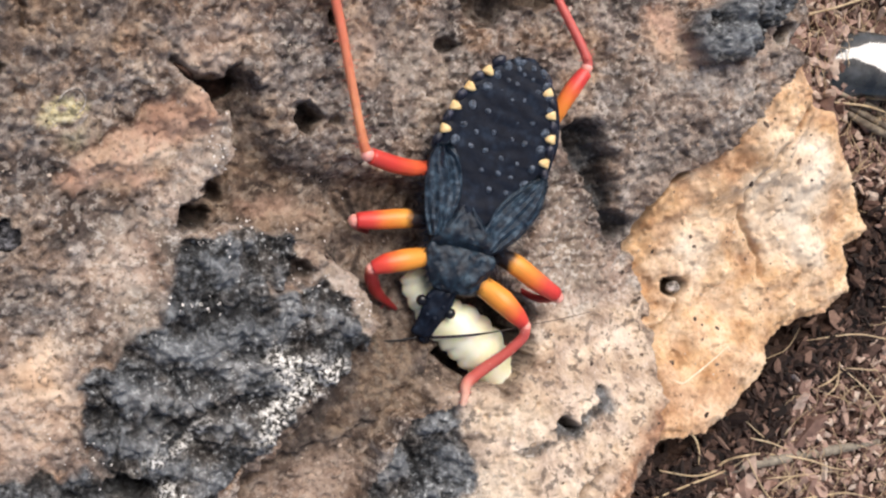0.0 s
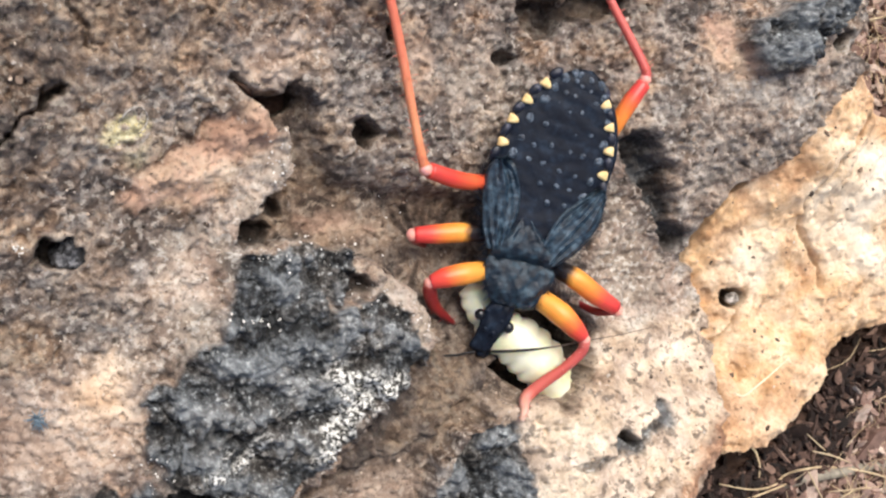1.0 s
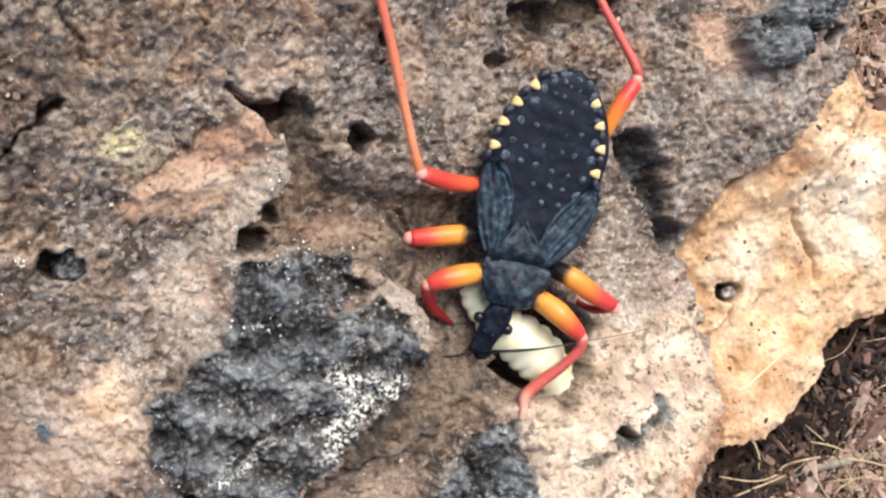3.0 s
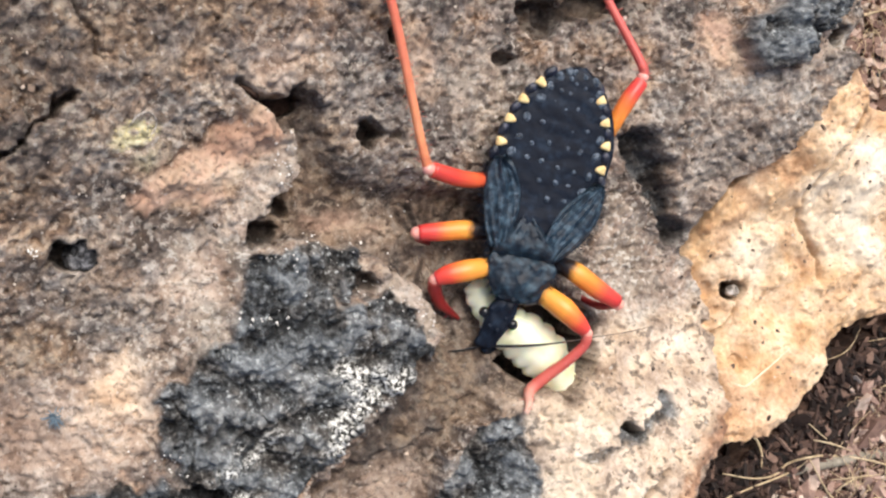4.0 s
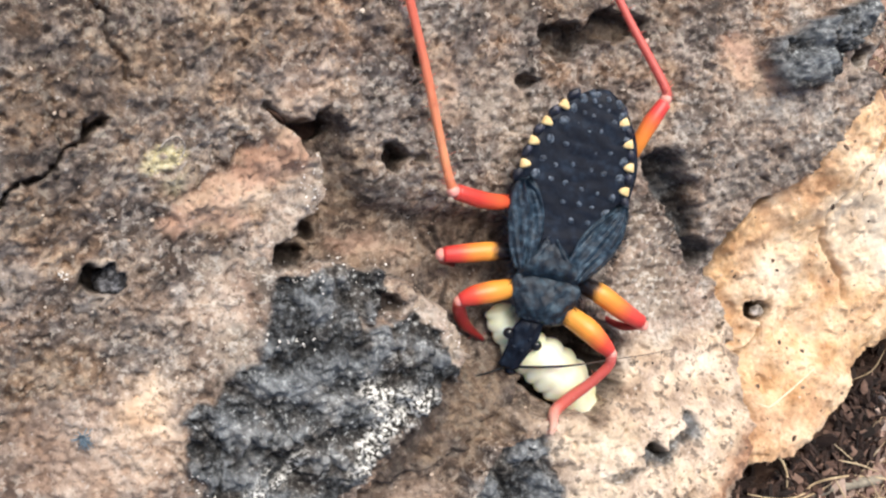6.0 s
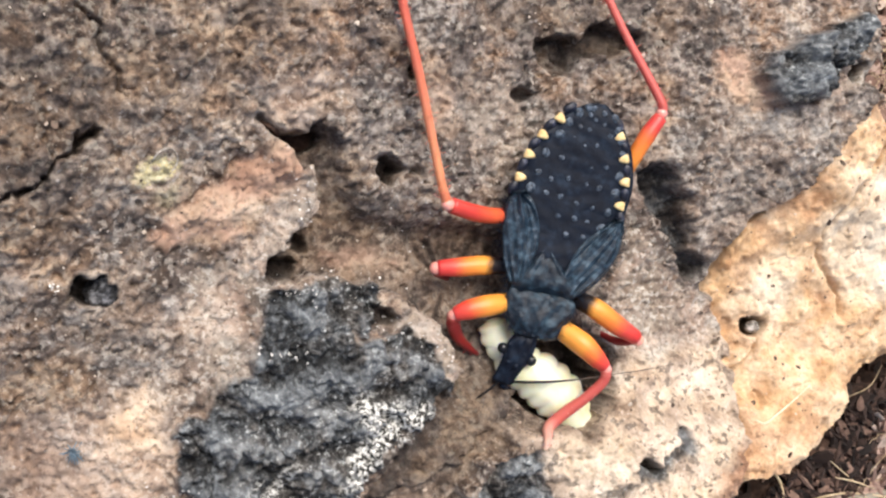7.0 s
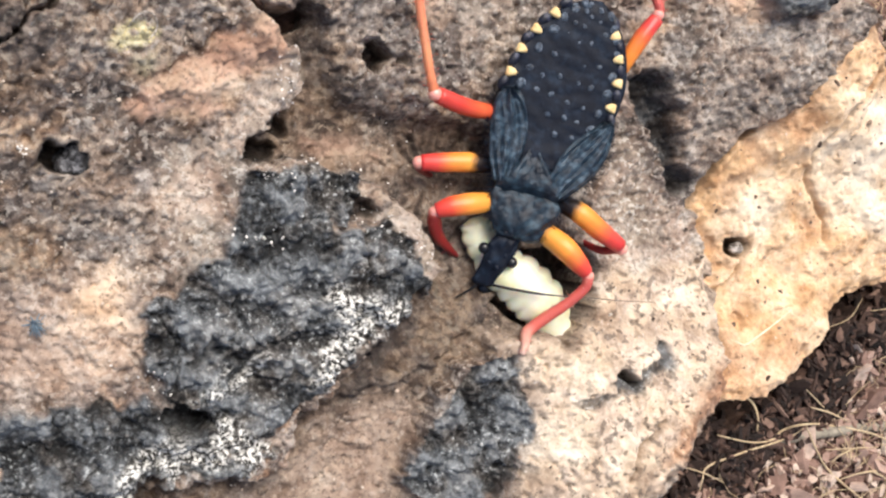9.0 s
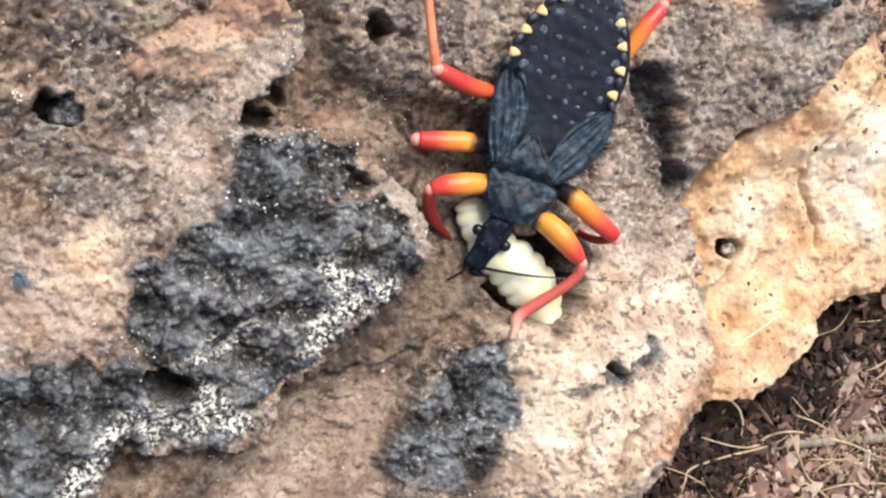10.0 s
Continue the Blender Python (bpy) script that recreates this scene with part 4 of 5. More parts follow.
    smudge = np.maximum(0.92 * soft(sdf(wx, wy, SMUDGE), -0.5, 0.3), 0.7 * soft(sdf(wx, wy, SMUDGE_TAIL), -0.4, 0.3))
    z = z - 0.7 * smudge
    shade_stain = np.maximum(shade_stain, 0.45 * smudge)
    # worm pinholes and crumbs
    dots = fbm(x, y, 0.8, 2, 81)
    z = z - 0.28 * soft(-dots, -0.72, -0.5) * (1 - inner) * (1 - 0.7 * lobe)
    crumbs = fbm(x, y, 1.3, 2, 83)
    z = z + 0.35 * soft(-crumbs, -0.66, -0.46)
    edge = sdf(hx, hy, SLAB_EDGE)
    z = z - 0.9 * soft(-edge, 0, 2.2) ** 2 - 20 * (1 - soft(edge, -0.1, 0.6))
    masks = dict(inner=inner, yellow=yellow, tan=tan, dusk=dusk, cream=cream, white=white, lobe=lobe, ash=np.maximum(ash, 0.75 * strip), shade_stain=0.85 * shade_stain, rust=rust, bright=bright * (1 - char), lit_pale=lit_pale, ashen=ashen * (1 - 0.6 * inner))
    # slab side coloured dark, to stand in for shade below the rim
    side_shade = soft(-edge, -0.6, -0.2)
    for key in ("lobe", "white", "cream", "tan", "rust", "lit_pale"):
        masks[key] = masks[key] * (1 - side_shade)
    masks["dusk"] = np.maximum(masks["dusk"], side_shade)
    # relief sets the crust's painted light and dark; the base patch is paler
    masks["crest_light"] = np.clip(0.5 + 0.2 * chars[2] + 0.9 * lumps - 0.3 * soft(crack, 0.0, 0.15), 0, 1)
    masks["char"] = np.maximum(np.maximum(char, smudge), 0.95 * chasm)
    return z, edge, masks, chars


def bark_top(x, y):
    return float(bark_relief(np.array([x], float), np.array([y], float))[0][0])


def bark_slab():
    slab = thing("bark_slab", 0, 0, -4, "rugged piece of brown bark with charred patches, pits and a pale lower lobe", "bark")
    near = 0.152
    xs = np.concatenate([np.arange(-66, -43, 0.6), np.arange(-43, 64, near), np.arange(64, 68, 0.6)])
    ys = np.concatenate([np.arange(-56, -42, 0.5), np.arange(-42, 33, near), np.arange(33, 56, 0.5)])
    x, y = np.meshgrid(xs, ys)
    z, edge, masks, chars = bark_relief(x, y)
    nx, ny = len(xs), len(ys)
    co = np.stack([x, y, z], -1).reshape(-1, 3) * MM - np.array([0, 0, -4 * MM])
    idx = np.arange(nx * ny).reshape(ny, nx)
    quads = np.stack([idx[:-1, :-1], idx[:-1, 1:], idx[1:, 1:], idx[1:, :-1]], -1).reshape(-1, 4)
    keep = (edge < 0.7).ravel()[quads[:, 0]]
    zone = np.zeros(nx * ny, int)
    zone[(masks["lobe"] > 0.5).ravel()] = 1
    zone[(masks["inner"] > 0.5).ravel()] = 2
    for k, c in enumerate(chars):
        zone[(c > 0.5).ravel()] = 3 + k
    zone = zone[quads[:, 0]]
    names = [("outer_bark", ""), ("pale_lobe", "smooth pale orange-tan bark lobe"), ("inner_layer", "dark brown inner layer in the hollow")] + [("charred_crust", "grey-black charred crust with ashy white flecks")] * 4
    for k, (name, label) in enumerate(names):
        f = quads[keep & (zone == k)]
        if not len(f):
            continue
        used, inv = np.unique(f, return_inverse=True)
        me = bpy.data.meshes.new(name)
        me.from_pydata(co[used], [], inv.reshape(-1, 4))
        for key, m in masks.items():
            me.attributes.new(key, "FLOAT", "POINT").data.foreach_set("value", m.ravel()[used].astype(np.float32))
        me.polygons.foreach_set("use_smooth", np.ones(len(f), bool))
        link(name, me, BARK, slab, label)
    return slab


# ---- ground ----
def soil(x, y):
    rim = sdf(x, y, SLAB_EDGE, 20)
    rim = rim + 0.7 * fbm(x, y, 4.0, 3, 105)
    return -4.0 - 24.0 * soft(rim, 2.6, 4.8) * soft(y, -6.0, 8.0) + 0.9 * fbm(x, y, 7, 4, 101) + 0.5 * fbm(x, y, 1.6, 3, 102)


def ground():
    xs = np.concatenate([-np.geomspace(700, 34, 12), np.arange(24, 80, 0.4), np.geomspace(84, 700, 12)])
    ys = np.concatenate([-np.geomspace(700, 62, 12), np.arange(-60, 50, 0.4), np.geomspace(54, 700, 12)])
    x, y = np.meshgrid(xs, ys)
    z = soil(x, y)
    idx = np.arange(x.size).reshape(x.shape)
    quads = np.stack([idx[:-1, :-1], idx[:-1, 1:], idx[1:, 1:], idx[1:, :-1]], -1).reshape(-1, 4)
    me = bpy.data.meshes.new("ground")
    me.from_pydata(np.stack([x, y, z], -1).reshape(-1, 3) * MM, [], quads)
    me.polygons.foreach_set("use_smooth", np.ones(len(quads), bool))
    return tagged(link("ground", me, SOIL, None), "loose reddish-brown coir soil", "soil", kind="structure")


# ---- assassin bug: its shape is written on its own tilted plane, in millimetres ----
BUG_PLACE = (10.0, 5.0, 3.3)
BUG_UP = Vector((-0.286, -0.095, 0.953)).normalized()
BUG_X = (Vector((1, 0, 0)) - BUG_UP * BUG_UP.x).normalized()
BUG_Y = BUG_UP.cross(BUG_X)


def bug_frame(name, label, category):
    ob = thing(name, *BUG_PLACE, label, category)
    ob.rotation_mode = "QUATERNION"
    ob.rotation_quaternion = Matrix((BUG_X, BUG_Y, BUG_UP)).transposed().to_quaternion()
    return ob


def piece(name, bm, mat, parent, label="", pivot=None, smooth=True):
    """Like part(), for shapes written in the bug's own space; pivot is the joint about which it turns."""
    off, up = Vector((0, 0, 0)), parent
    while up.parent:
        off, up = off + up.location, up.parent
    at = Vector(pivot) * MM if pivot else off
    for v in bm.verts:
        v.co = v.co * MM - at
    bmesh.ops.recalc_face_normals(bm, faces=bm.faces)
    for f in bm.faces:
        f.smooth = smooth
    me = bpy.data.meshes.new(name)
    bm.to_mesh(me)
    bm.free()
    ob = link(name, me, mat, parent, label)
    ob.location = at - off
    return ob


def loft(rows, sides=36, power=1.0, shape=None, steps=8):
    """A body through rows of (flank, other flank, middle height, rise, drop)."""
    bm = bmesh.new()
    st = np.array([(*l, *r, m, a, b) for l, r, m, a, b in rows], float)
    st = curve_points(st, steps * len(st))
    rings = []
    for i, (lx, ly, rx, ry, mid, rise, drop) in enumerate(st):
        ring = []
        for k in range(sides):
            a = 2 * math.pi * k / sides
            c, sn = math.cos(a), math.sin(a)
            q = 0.5 + 0.5 * c
            z = mid + (rise if sn > 0 else drop) * math.copysign(abs(sn) ** power, sn)
            if shape:
                z += shape(i / (len(st) - 1), c, sn)
            px, py = lx + (rx - lx) * q, ly + (ry - ly) * q
            z += 0.10 * noise.noise((px * 0.9, py * 0.9, 3.0)) + 0.025 * noise.noise((px * 2.3, py * 2.3, 7.0))
            ring.append(bm.verts.new((px, py, z)))
        rings.append(ring)
    for a, b in zip(rings, rings[1:]):
        for k in range(sides):
            bm.faces.new((a[k], a[(k + 1) % sides], b[(k + 1) % sides], b[k]))
    bm.faces.new(rings[0][::-1])
    bm.faces.new(rings[-1])
    return bm


ABDOMEN = [
    ((2.00, 12.92), (3.23, 12.80), -0.1, 0.15, 0.3), ((1.46, 12.79), (3.93, 12.12), -0.1, 0.5, 0.8), ((0.27, 12.37), (4.97, 10.70), 0.0, 0.6, 1.5), ((-1.23, 11.56), (5.76, 8.98), 0.0, 0.65, 2.0),
    ((-2.95, 9.94), (6.22, 7.08), 0.0, 0.65, 2.4), ((-4.38, 7.84), (6.32, 4.77), 0.0, 0.6, 2.6), ((-5.30, 5.47), (5.80, 2.54), 0.0, 0.6, 2.7),
    ((-5.86, 3.49), (5.14, 0.57), 0.0, 0.6, 2.6), ((-5.97, 1.29), (4.02, -1.47), 0.0, 0.6, 2.5), ((-5.30, -1.19), (2.45, -3.53), 0.0, 0.7, 2.3), ((-4.36, -3.12), (0.77, -4.70), 0.0, 0.6, 1.8)]


def edge_spot(x, y, z, size, turn, flip):
    """A low rounded wedge, broad towards the margin."""
    bm = bmesh.new()
    line = curve_points([(0.55, -0.05, 0), (0.5, 0.42, 0), (0.0, 0.46, 0), (-0.48, 0.2, 0), (-0.5, -0.12, 0), (-0.05, -0.36, 0), (0.46, -0.46, 0), (0.55, -0.05, 0)], 25)[:-1]
    n, rings = len(line), []
    c, sn = math.cos(turn), math.sin(turn)
    top = bm.verts.new((x, y, z + 0.2 * size))
    for f, h in ((0.5, 0.18), (0.85, 0.10), (1.0, -0.2)):
        rings.append([bm.verts.new((x + size * f * (c * u - sn * flip * v), y + size * f * (sn * u + c * flip * v), z + h * size)) for u, v, _ in line])
    for k in range(n):
        bm.faces.new((top, rings[0][k], rings[0][(k + 1) % n]))
        for a, b in zip(rings, rings[1:]):
            bm.faces.new((a[k], b[k], b[(k + 1) % n], a[(k + 1) % n]))
    return bm


def wing_pad(rows, lift, rise, phase):
    """A leaf-like pad between an outer and an inner edge, with long veins."""
    bm = bmesh.new()
    st = curve_points([(*o, *i) for o, i in rows], 34)
    n, m = len(st), 33
    grid = []
    for i, (ox, oy, ix, iy) in enumerate(st):
        u, row = i / (n - 1), []
        for j in range(m):
            v = j / (m - 1)
            z = lift + rise * math.sin(math.pi * (0.12 + 0.8 * v)) - 0.5 * (1 - v) ** 4 + 0.24 * abs(math.sin(v * 8 + 1.6 * u + phase)) ** 2 + 0.09 * math.sin(v * 27 - 6 * u + phase + 1.5 * math.sin(5 * u)) + 0.10 * noise.noise((v * 6, u * 3, phase)) + 0.18 * math.exp(-((v - 0.96) / 0.05) ** 2) + 0.05 * math.sin(6 * v + 13 * u)
            row.append(bm.verts.new((ox + (ix - ox) * v, oy + (iy - oy) * v, z - 0.25 * u)))
        grid.append(row)
    for a, b in zip(grid, grid[1:]):
        for j in range(m - 1):
            bm.faces.new((a[j], a[j + 1], b[j + 1], b[j]))
    bmesh.ops.recalc_face_normals(bm, faces=bm.faces)
    bmesh.ops.solidify(bm, geom=bm.faces[:], thickness=0.4)
    return bm


def assassin_bug():
    bug = bug_frame("assassin_bug", "black assassin bug with yellow edge spots and orange-red legs", "insect")
    r = random.Random(3)

    def dorsal(u, c, sn):
        if sn <= 0:
            return 0.0
        seg = min(abs(u - q) for q in (0.25, 0.35, 0.45, 0.55, 0.65, 0.75))
        rim = math.exp(-((abs(c) - 0.9) / 0.07) ** 2)
        return -0.012 * math.exp(-(seg / 0.013) ** 2) + 0.14 * rim * math.cos(2 * math.pi * (u - 0.3) / 0.1) - 0.25 * math.exp(-((abs(c) - 0.8) / 0.05) ** 2) * 0.5

    abdomen = piece("abdomen", loft(ABDOMEN, 72, 0.55, dorsal, 14), BLACK, bug, "", (-1.70, -4.37, -1.00))
    st = curve_points([(*l, *q) for l, q, *_ in ABDOMEN], 101)
    for u in (0.16, 0.23, 0.31, 0.39, 0.47, 0.55, 0.63, 0.71, 0.78):
        for f in (-0.70, -0.42, -0.15, 0.15, 0.42, 0.70):
            if abs(f) < 0.6 and r.random() < 0.3:
                continue
            lx, ly, rx, ry = st[int(100 * (u + r.uniform(-0.012, 0.012)))]
            q = 0.5 + 0.5 * (f + r.uniform(-0.04, 0.04))
            k = (0.54 if abs(f) > 0.6 else 0.34) * r.uniform(0.75, 1.15)
            z = 0.62 * abs(1 - f * f) ** 0.28
            piece("tubercle", ball(lx + (rx - lx) * q, ly + (ry - ly) * q, z - 0.08, k, 0.8 * k, 0.42 * k, None, 10, 7, r.uniform(0, 3)), KNOB, abdomen)
    flank = [(-1.10, 11.24), (-2.71, 9.62), (-3.93, 7.74), (-4.70, 5.54)]
    other = [(4.54, 9.71), (5.07, 7.59), (5.27, 5.35), (4.92, 3.01)]
    for (x, y), turn in zip(flank, (2.35, 2.6, 2.8, 3.0)):
        piece("edge_spot", edge_spot(x - 0.12, y + 0.05, 0.52, 1.0, turn, -1), SPOT, abdomen, "small pale yellow spot")
    for (x, y), turn in zip(other, (0.5, 0.25, 0.05, -0.1)):
        piece("edge_spot", edge_spot(x + 0.1, y, 0.52, 1.0, turn, 1), SPOT, abdomen, "small pale yellow spot")
    # overlapping plates of the margin, between the spots
    for row, out in ((flank, -1), (other, 1)):
        ends = [(2 * row[0][0] - row[1][0] - 0.3 * out, 2 * row[0][1] - row[1][1])] + row + [(2 * row[3][0] - row[2][0] + 0.1 * out, 2 * row[3][1] - row[2][1])]
        for (ax, ay), (bx, by) in zip(ends, ends[1:]):
            lean = math.atan2(ay - by, ax - bx)
            mx, my = 0.52 * ax + 0.48 * bx, 0.52 * ay + 0.48 * by
            piece("margin_plate", ball(mx + 0.42 * math.sin(lean) * out, my - 0.42 * math.cos(lean) * out, 0.28, 0.78, 0.46, 0.30, None, 14, 8, lean + 0.16 * out), MARGIN, abdomen)
    piece("wing_pad", wing_pad([((-5.45, 4.16), (-4.74, 4.18)), ((-6.17, 3.04), (-3.63, 3.11)), ((-6.37, 1.55), (-2.92, 1.25)), ((-6.32, -0.66), (-2.87, -0.85)), ((-6.10, -2.88), (-3.53, -2.99)), ((-5.52, -4.60), (-4.01, -4.57))], 0.75, 0.35, 0), VELVET, abdomen, "ridged blue-black wing pad")
    piece("wing_pad", wing_pad([((5.23, 1.69), (4.78, 1.62)), ((5.49, 0.36), (3.54, 0.86)), ((5.27, -1.50), (1.93, -0.46)), ((4.48, -3.26), (0.67, -2.00)), ((3.21, -4.76), (-0.24, -3.70)), ((1.37, -6.15), (-0.32, -5.39))], 0.75, 0.35, 2), VELVET, abdomen, "ridged blue-black wing pad")

    def ridge(u, c, sn):
        return (0.30 * math.exp(-((abs(c) - 0.72) / 0.14) ** 2) - 0.18 * math.exp(-(c / 0.25) ** 2) + 0.10 * math.sin(13 * c + 4 * u) * math.sin(15 * u)) * (sn > 0) * sn

    piece("scutellum", loft([((-2.50, -1.40), (-1.25, -1.76), 0.45, 0.1, 1.0), ((-3.23, -2.31), (-0.51, -2.92), 0.6, 0.35, 1.4), ((-4.19, -3.34), (0.46, -4.25), 0.6, 0.6, 1.8), ((-4.97, -4.36), (1.21, -5.48), 0.55, 0.65, 2.0), ((-5.22, -5.04), (1.25, -6.16), 0.3, 0.35, 1.8), ((-5.08, -5.49), (0.82, -6.51), 0.1, 0.1, 1.6)], 48, 0.8, ridge), THORAX, bug)

    def lumps(u, c, sn):
        return 0.22 * (sn > 0) * sn * (math.exp(-((abs(c) - 0.45) / 0.2) ** 2) * (math.sin(9 * u) ** 2)) + (0.17 * math.sin(11 * c + 3 * u) * math.sin(13 * u + 2) + 0.11 * math.sin(19 * c - 5 * u) * math.sin(23 * u)) * (sn > 0) * sn

    piece("pronotum", loft([((-5.26, -5.21), (0.81, -6.22), 0.2, 0.25, 1.6), ((-5.62, -5.95), (1.31, -7.06), 0.3, 0.6, 2.0), ((-5.60, -7.36), (0.76, -8.44), 0.3, 0.85, 2.1), ((-5.32, -8.66), (-0.01, -9.71), 0.25, 0.75, 1.9), ((-4.94, -9.50), (-0.65, -10.41), 0.15, 0.55, 1.6), ((-4.64, -9.90), (-1.44, -10.59), 0.0, 0.25, 1.2)], 60, 0.8, lumps, 12), THORAX, bug)
    head = piece("head", loft([((-4.43, -9.55), (-1.91, -10.31), -0.3, 0.3, 0.8), ((-4.63, -10.12), (-2.33, -10.78), -0.2, 0.5, 1.0), ((-5.21, -10.82), (-2.51, -11.70), -0.2, 0.55, 1.1), ((-5.56, -11.74), (-2.96, -12.85), -0.3, 0.55, 1.1), ((-5.73, -12.77), (-3.54, -13.66), -0.5, 0.5, 1.0), ((-6.13, -13.92), (-4.06, -14.59), -0.8, 0.5, 0.9), ((-6.49, -14.73), (-4.37, -15.29), -1.0, 0.4, 0.8), ((-6.18, -15.19), (-4.81, -15.53), -1.2, 0.15, 0.5)], 30, 0.85, lumps), BLACK, bug, "", (-2.97, -10.46, -1.00))
    for x, y in ((-5.68, -11.45), (-2.80, -12.73)):
        piece("eye", ball(x, y, -0.25, 0.56, 0.56, 0.5, None, 16, 10), GLOSS, head, "glossy round black eye")
    for x, y in ((-4.98, -10.99), (-3.51, -12.05), (-5.11, -12.76), (-4.36, -13.21)):
        piece("wart", ball(x, y, 0.05, 0.3, 0.3, 0.28, None, 8, 6), BLACK, head)
    piece("beak", tube([(-5.29, -15.44, -1.30), (-4.78, -16.05, -2.20), (-3.79, -15.79, -3.00)], [0.45, 0.35, 0.15], 8), BLACK, head)
    return bug, abdomen, head


def leg(bug, name, femur, fr, tibia, tr, fm, tm, bristle=0):
    bm = tube(femur, fr, 18, n=30)
    f = piece(name, bm, fm, bug)
    k = Vector(tibia[0])
    bm = tube(tibia, tr, 12, n=32)
    r = random.Random(7)
    p = curve_points(tibia, 90)
    for q in range(bristle):
        i = r.randrange(4, 88)
        d = Vector((r.uniform(-1, 1), r.uniform(-1, 1), r.uniform(-0.4, 1))).normalized()
        tube([Vector(p[i]), Vector(p[i]) + d * r.uniform(0.5, 1.2)], [0.055, 0.015], 3, bm, n=2)
    piece("tibia", bm, tm, f)
    piece("knee", ball(k.x, k.y, k.z, fr[-1] * 0.86, fr[-1] * 0.86, fr[-1] * 0.9, None, 14, 10), KNEE, f, "glossy pinkish knee joint")
    return f


def legs(bug):
    leg(bug, "front_leg", [(-4.54, -6.74, -1.20), (-5.59, -6.92, -0.60), (-7.56, -7.10, 0.30), (-9.41, -7.46, 0.60), (-10.70, -7.96, 0.50)], [0.75, 0.95, 1.1, 1.0, 0.7],
        [(-10.80, -8.04, 0.40), (-10.64, -9.28, -0.60), (-9.87, -10.99, -1.80), (-7.78, -12.88, -3.20)], [0.65, 0.72, 0.6, 0.22], FEMUR, TIBIA, 40)
    leg(bug, "middle_leg", [(-4.66, -3.39, -1.50), (-6.12, -3.37, -1.20), (-8.17, -3.25, -0.60), (-10.42, -3.42, -0.30), (-12.45, -3.57, -0.30)], [0.75, 0.88, 0.98, 0.95, 0.78],
        [(-12.61, -3.59, -0.40), (-12.30, -4.25, -1.60), (-11.17, -5.06, -3.00)], [0.6, 0.5, 0.3], MIDFEMUR, TIBIA)
    leg(bug, "hind_leg", [(-4.97, 1.81, -1.20), (-7.13, 1.78, 0.20), (-9.24, 2.17, 1.50), (-11.71, 2.99, 2.60)], [0.65, 0.78, 0.84, 0.78],
        [(-12.06, 3.11, 2.80), (-12.57, 4.46, 3.10), (-13.47, 7.87, 3.40), (-15.12, 14.52, 4.00), (-17.04, 21.42, 4.60), (-17.84, 24.84, 4.20)], [0.56, 0.44, 0.42, 0.44, 0.42, 0.38], REDFEMUR, PALETIBIA, 280)
    leg(bug, "front_leg", [(-1.18, -9.09, -1.20), (0.25, -9.58, -0.20), (2.06, -10.72, 0.90), (3.54, -12.10, 1.00), (4.42, -12.98, 0.90)], [0.8, 1.06, 1.17, 0.95, 0.66],
        [(4.63, -13.23, 0.80), (4.45, -14.48, 0.70), (2.78, -16.29, 0.50), (0.90, -17.83, 0.30), (-0.75, -19.30, 0.50), (-1.2, -20.10, 2.30), (-1.5, -21.00, 2.70)], [0.58, 0.52, 0.52, 0.6, 0.62, 0.4, 0.26], FEMUR, FRONTTIBIA, 60)
    leg(bug, "middle_leg", [(0.98, -6.48, -1.80), (2.08, -6.75, -1.00), (3.54, -7.41, -0.20), (5.74, -9.01, -0.60), (8.05, -10.48, -1.30)], [0.7, 0.92, 1.04, 1.0, 0.76],
        [(8.24, -10.76, -1.50), (6.50, -11.27, -3.00), (4.57, -10.59, -5.00)], [0.5, 0.42, 0.25], MIDFEMUR, TIBIA)
    leg(bug, "hind_leg", [(5.63, 5.30, -1.60), (6.49, 7.62, -0.90), (7.66, 9.87, -0.80), (8.94, 11.71, -1.00)], [0.55, 0.75, 0.84, 0.7],
        [(9.03, 12.10, -1.00), (8.99, 13.08, -1.10), (7.58, 15.84, -2.00), (5.69, 19.31, -3.20), (3.46, 23.89, -4.50), (2.06, 27.70, -5.60)], [0.52, 0.48, 0.45, 0.42, 0.4, 0.36], ORANGEFEMUR, PINKTIBIA, 160)


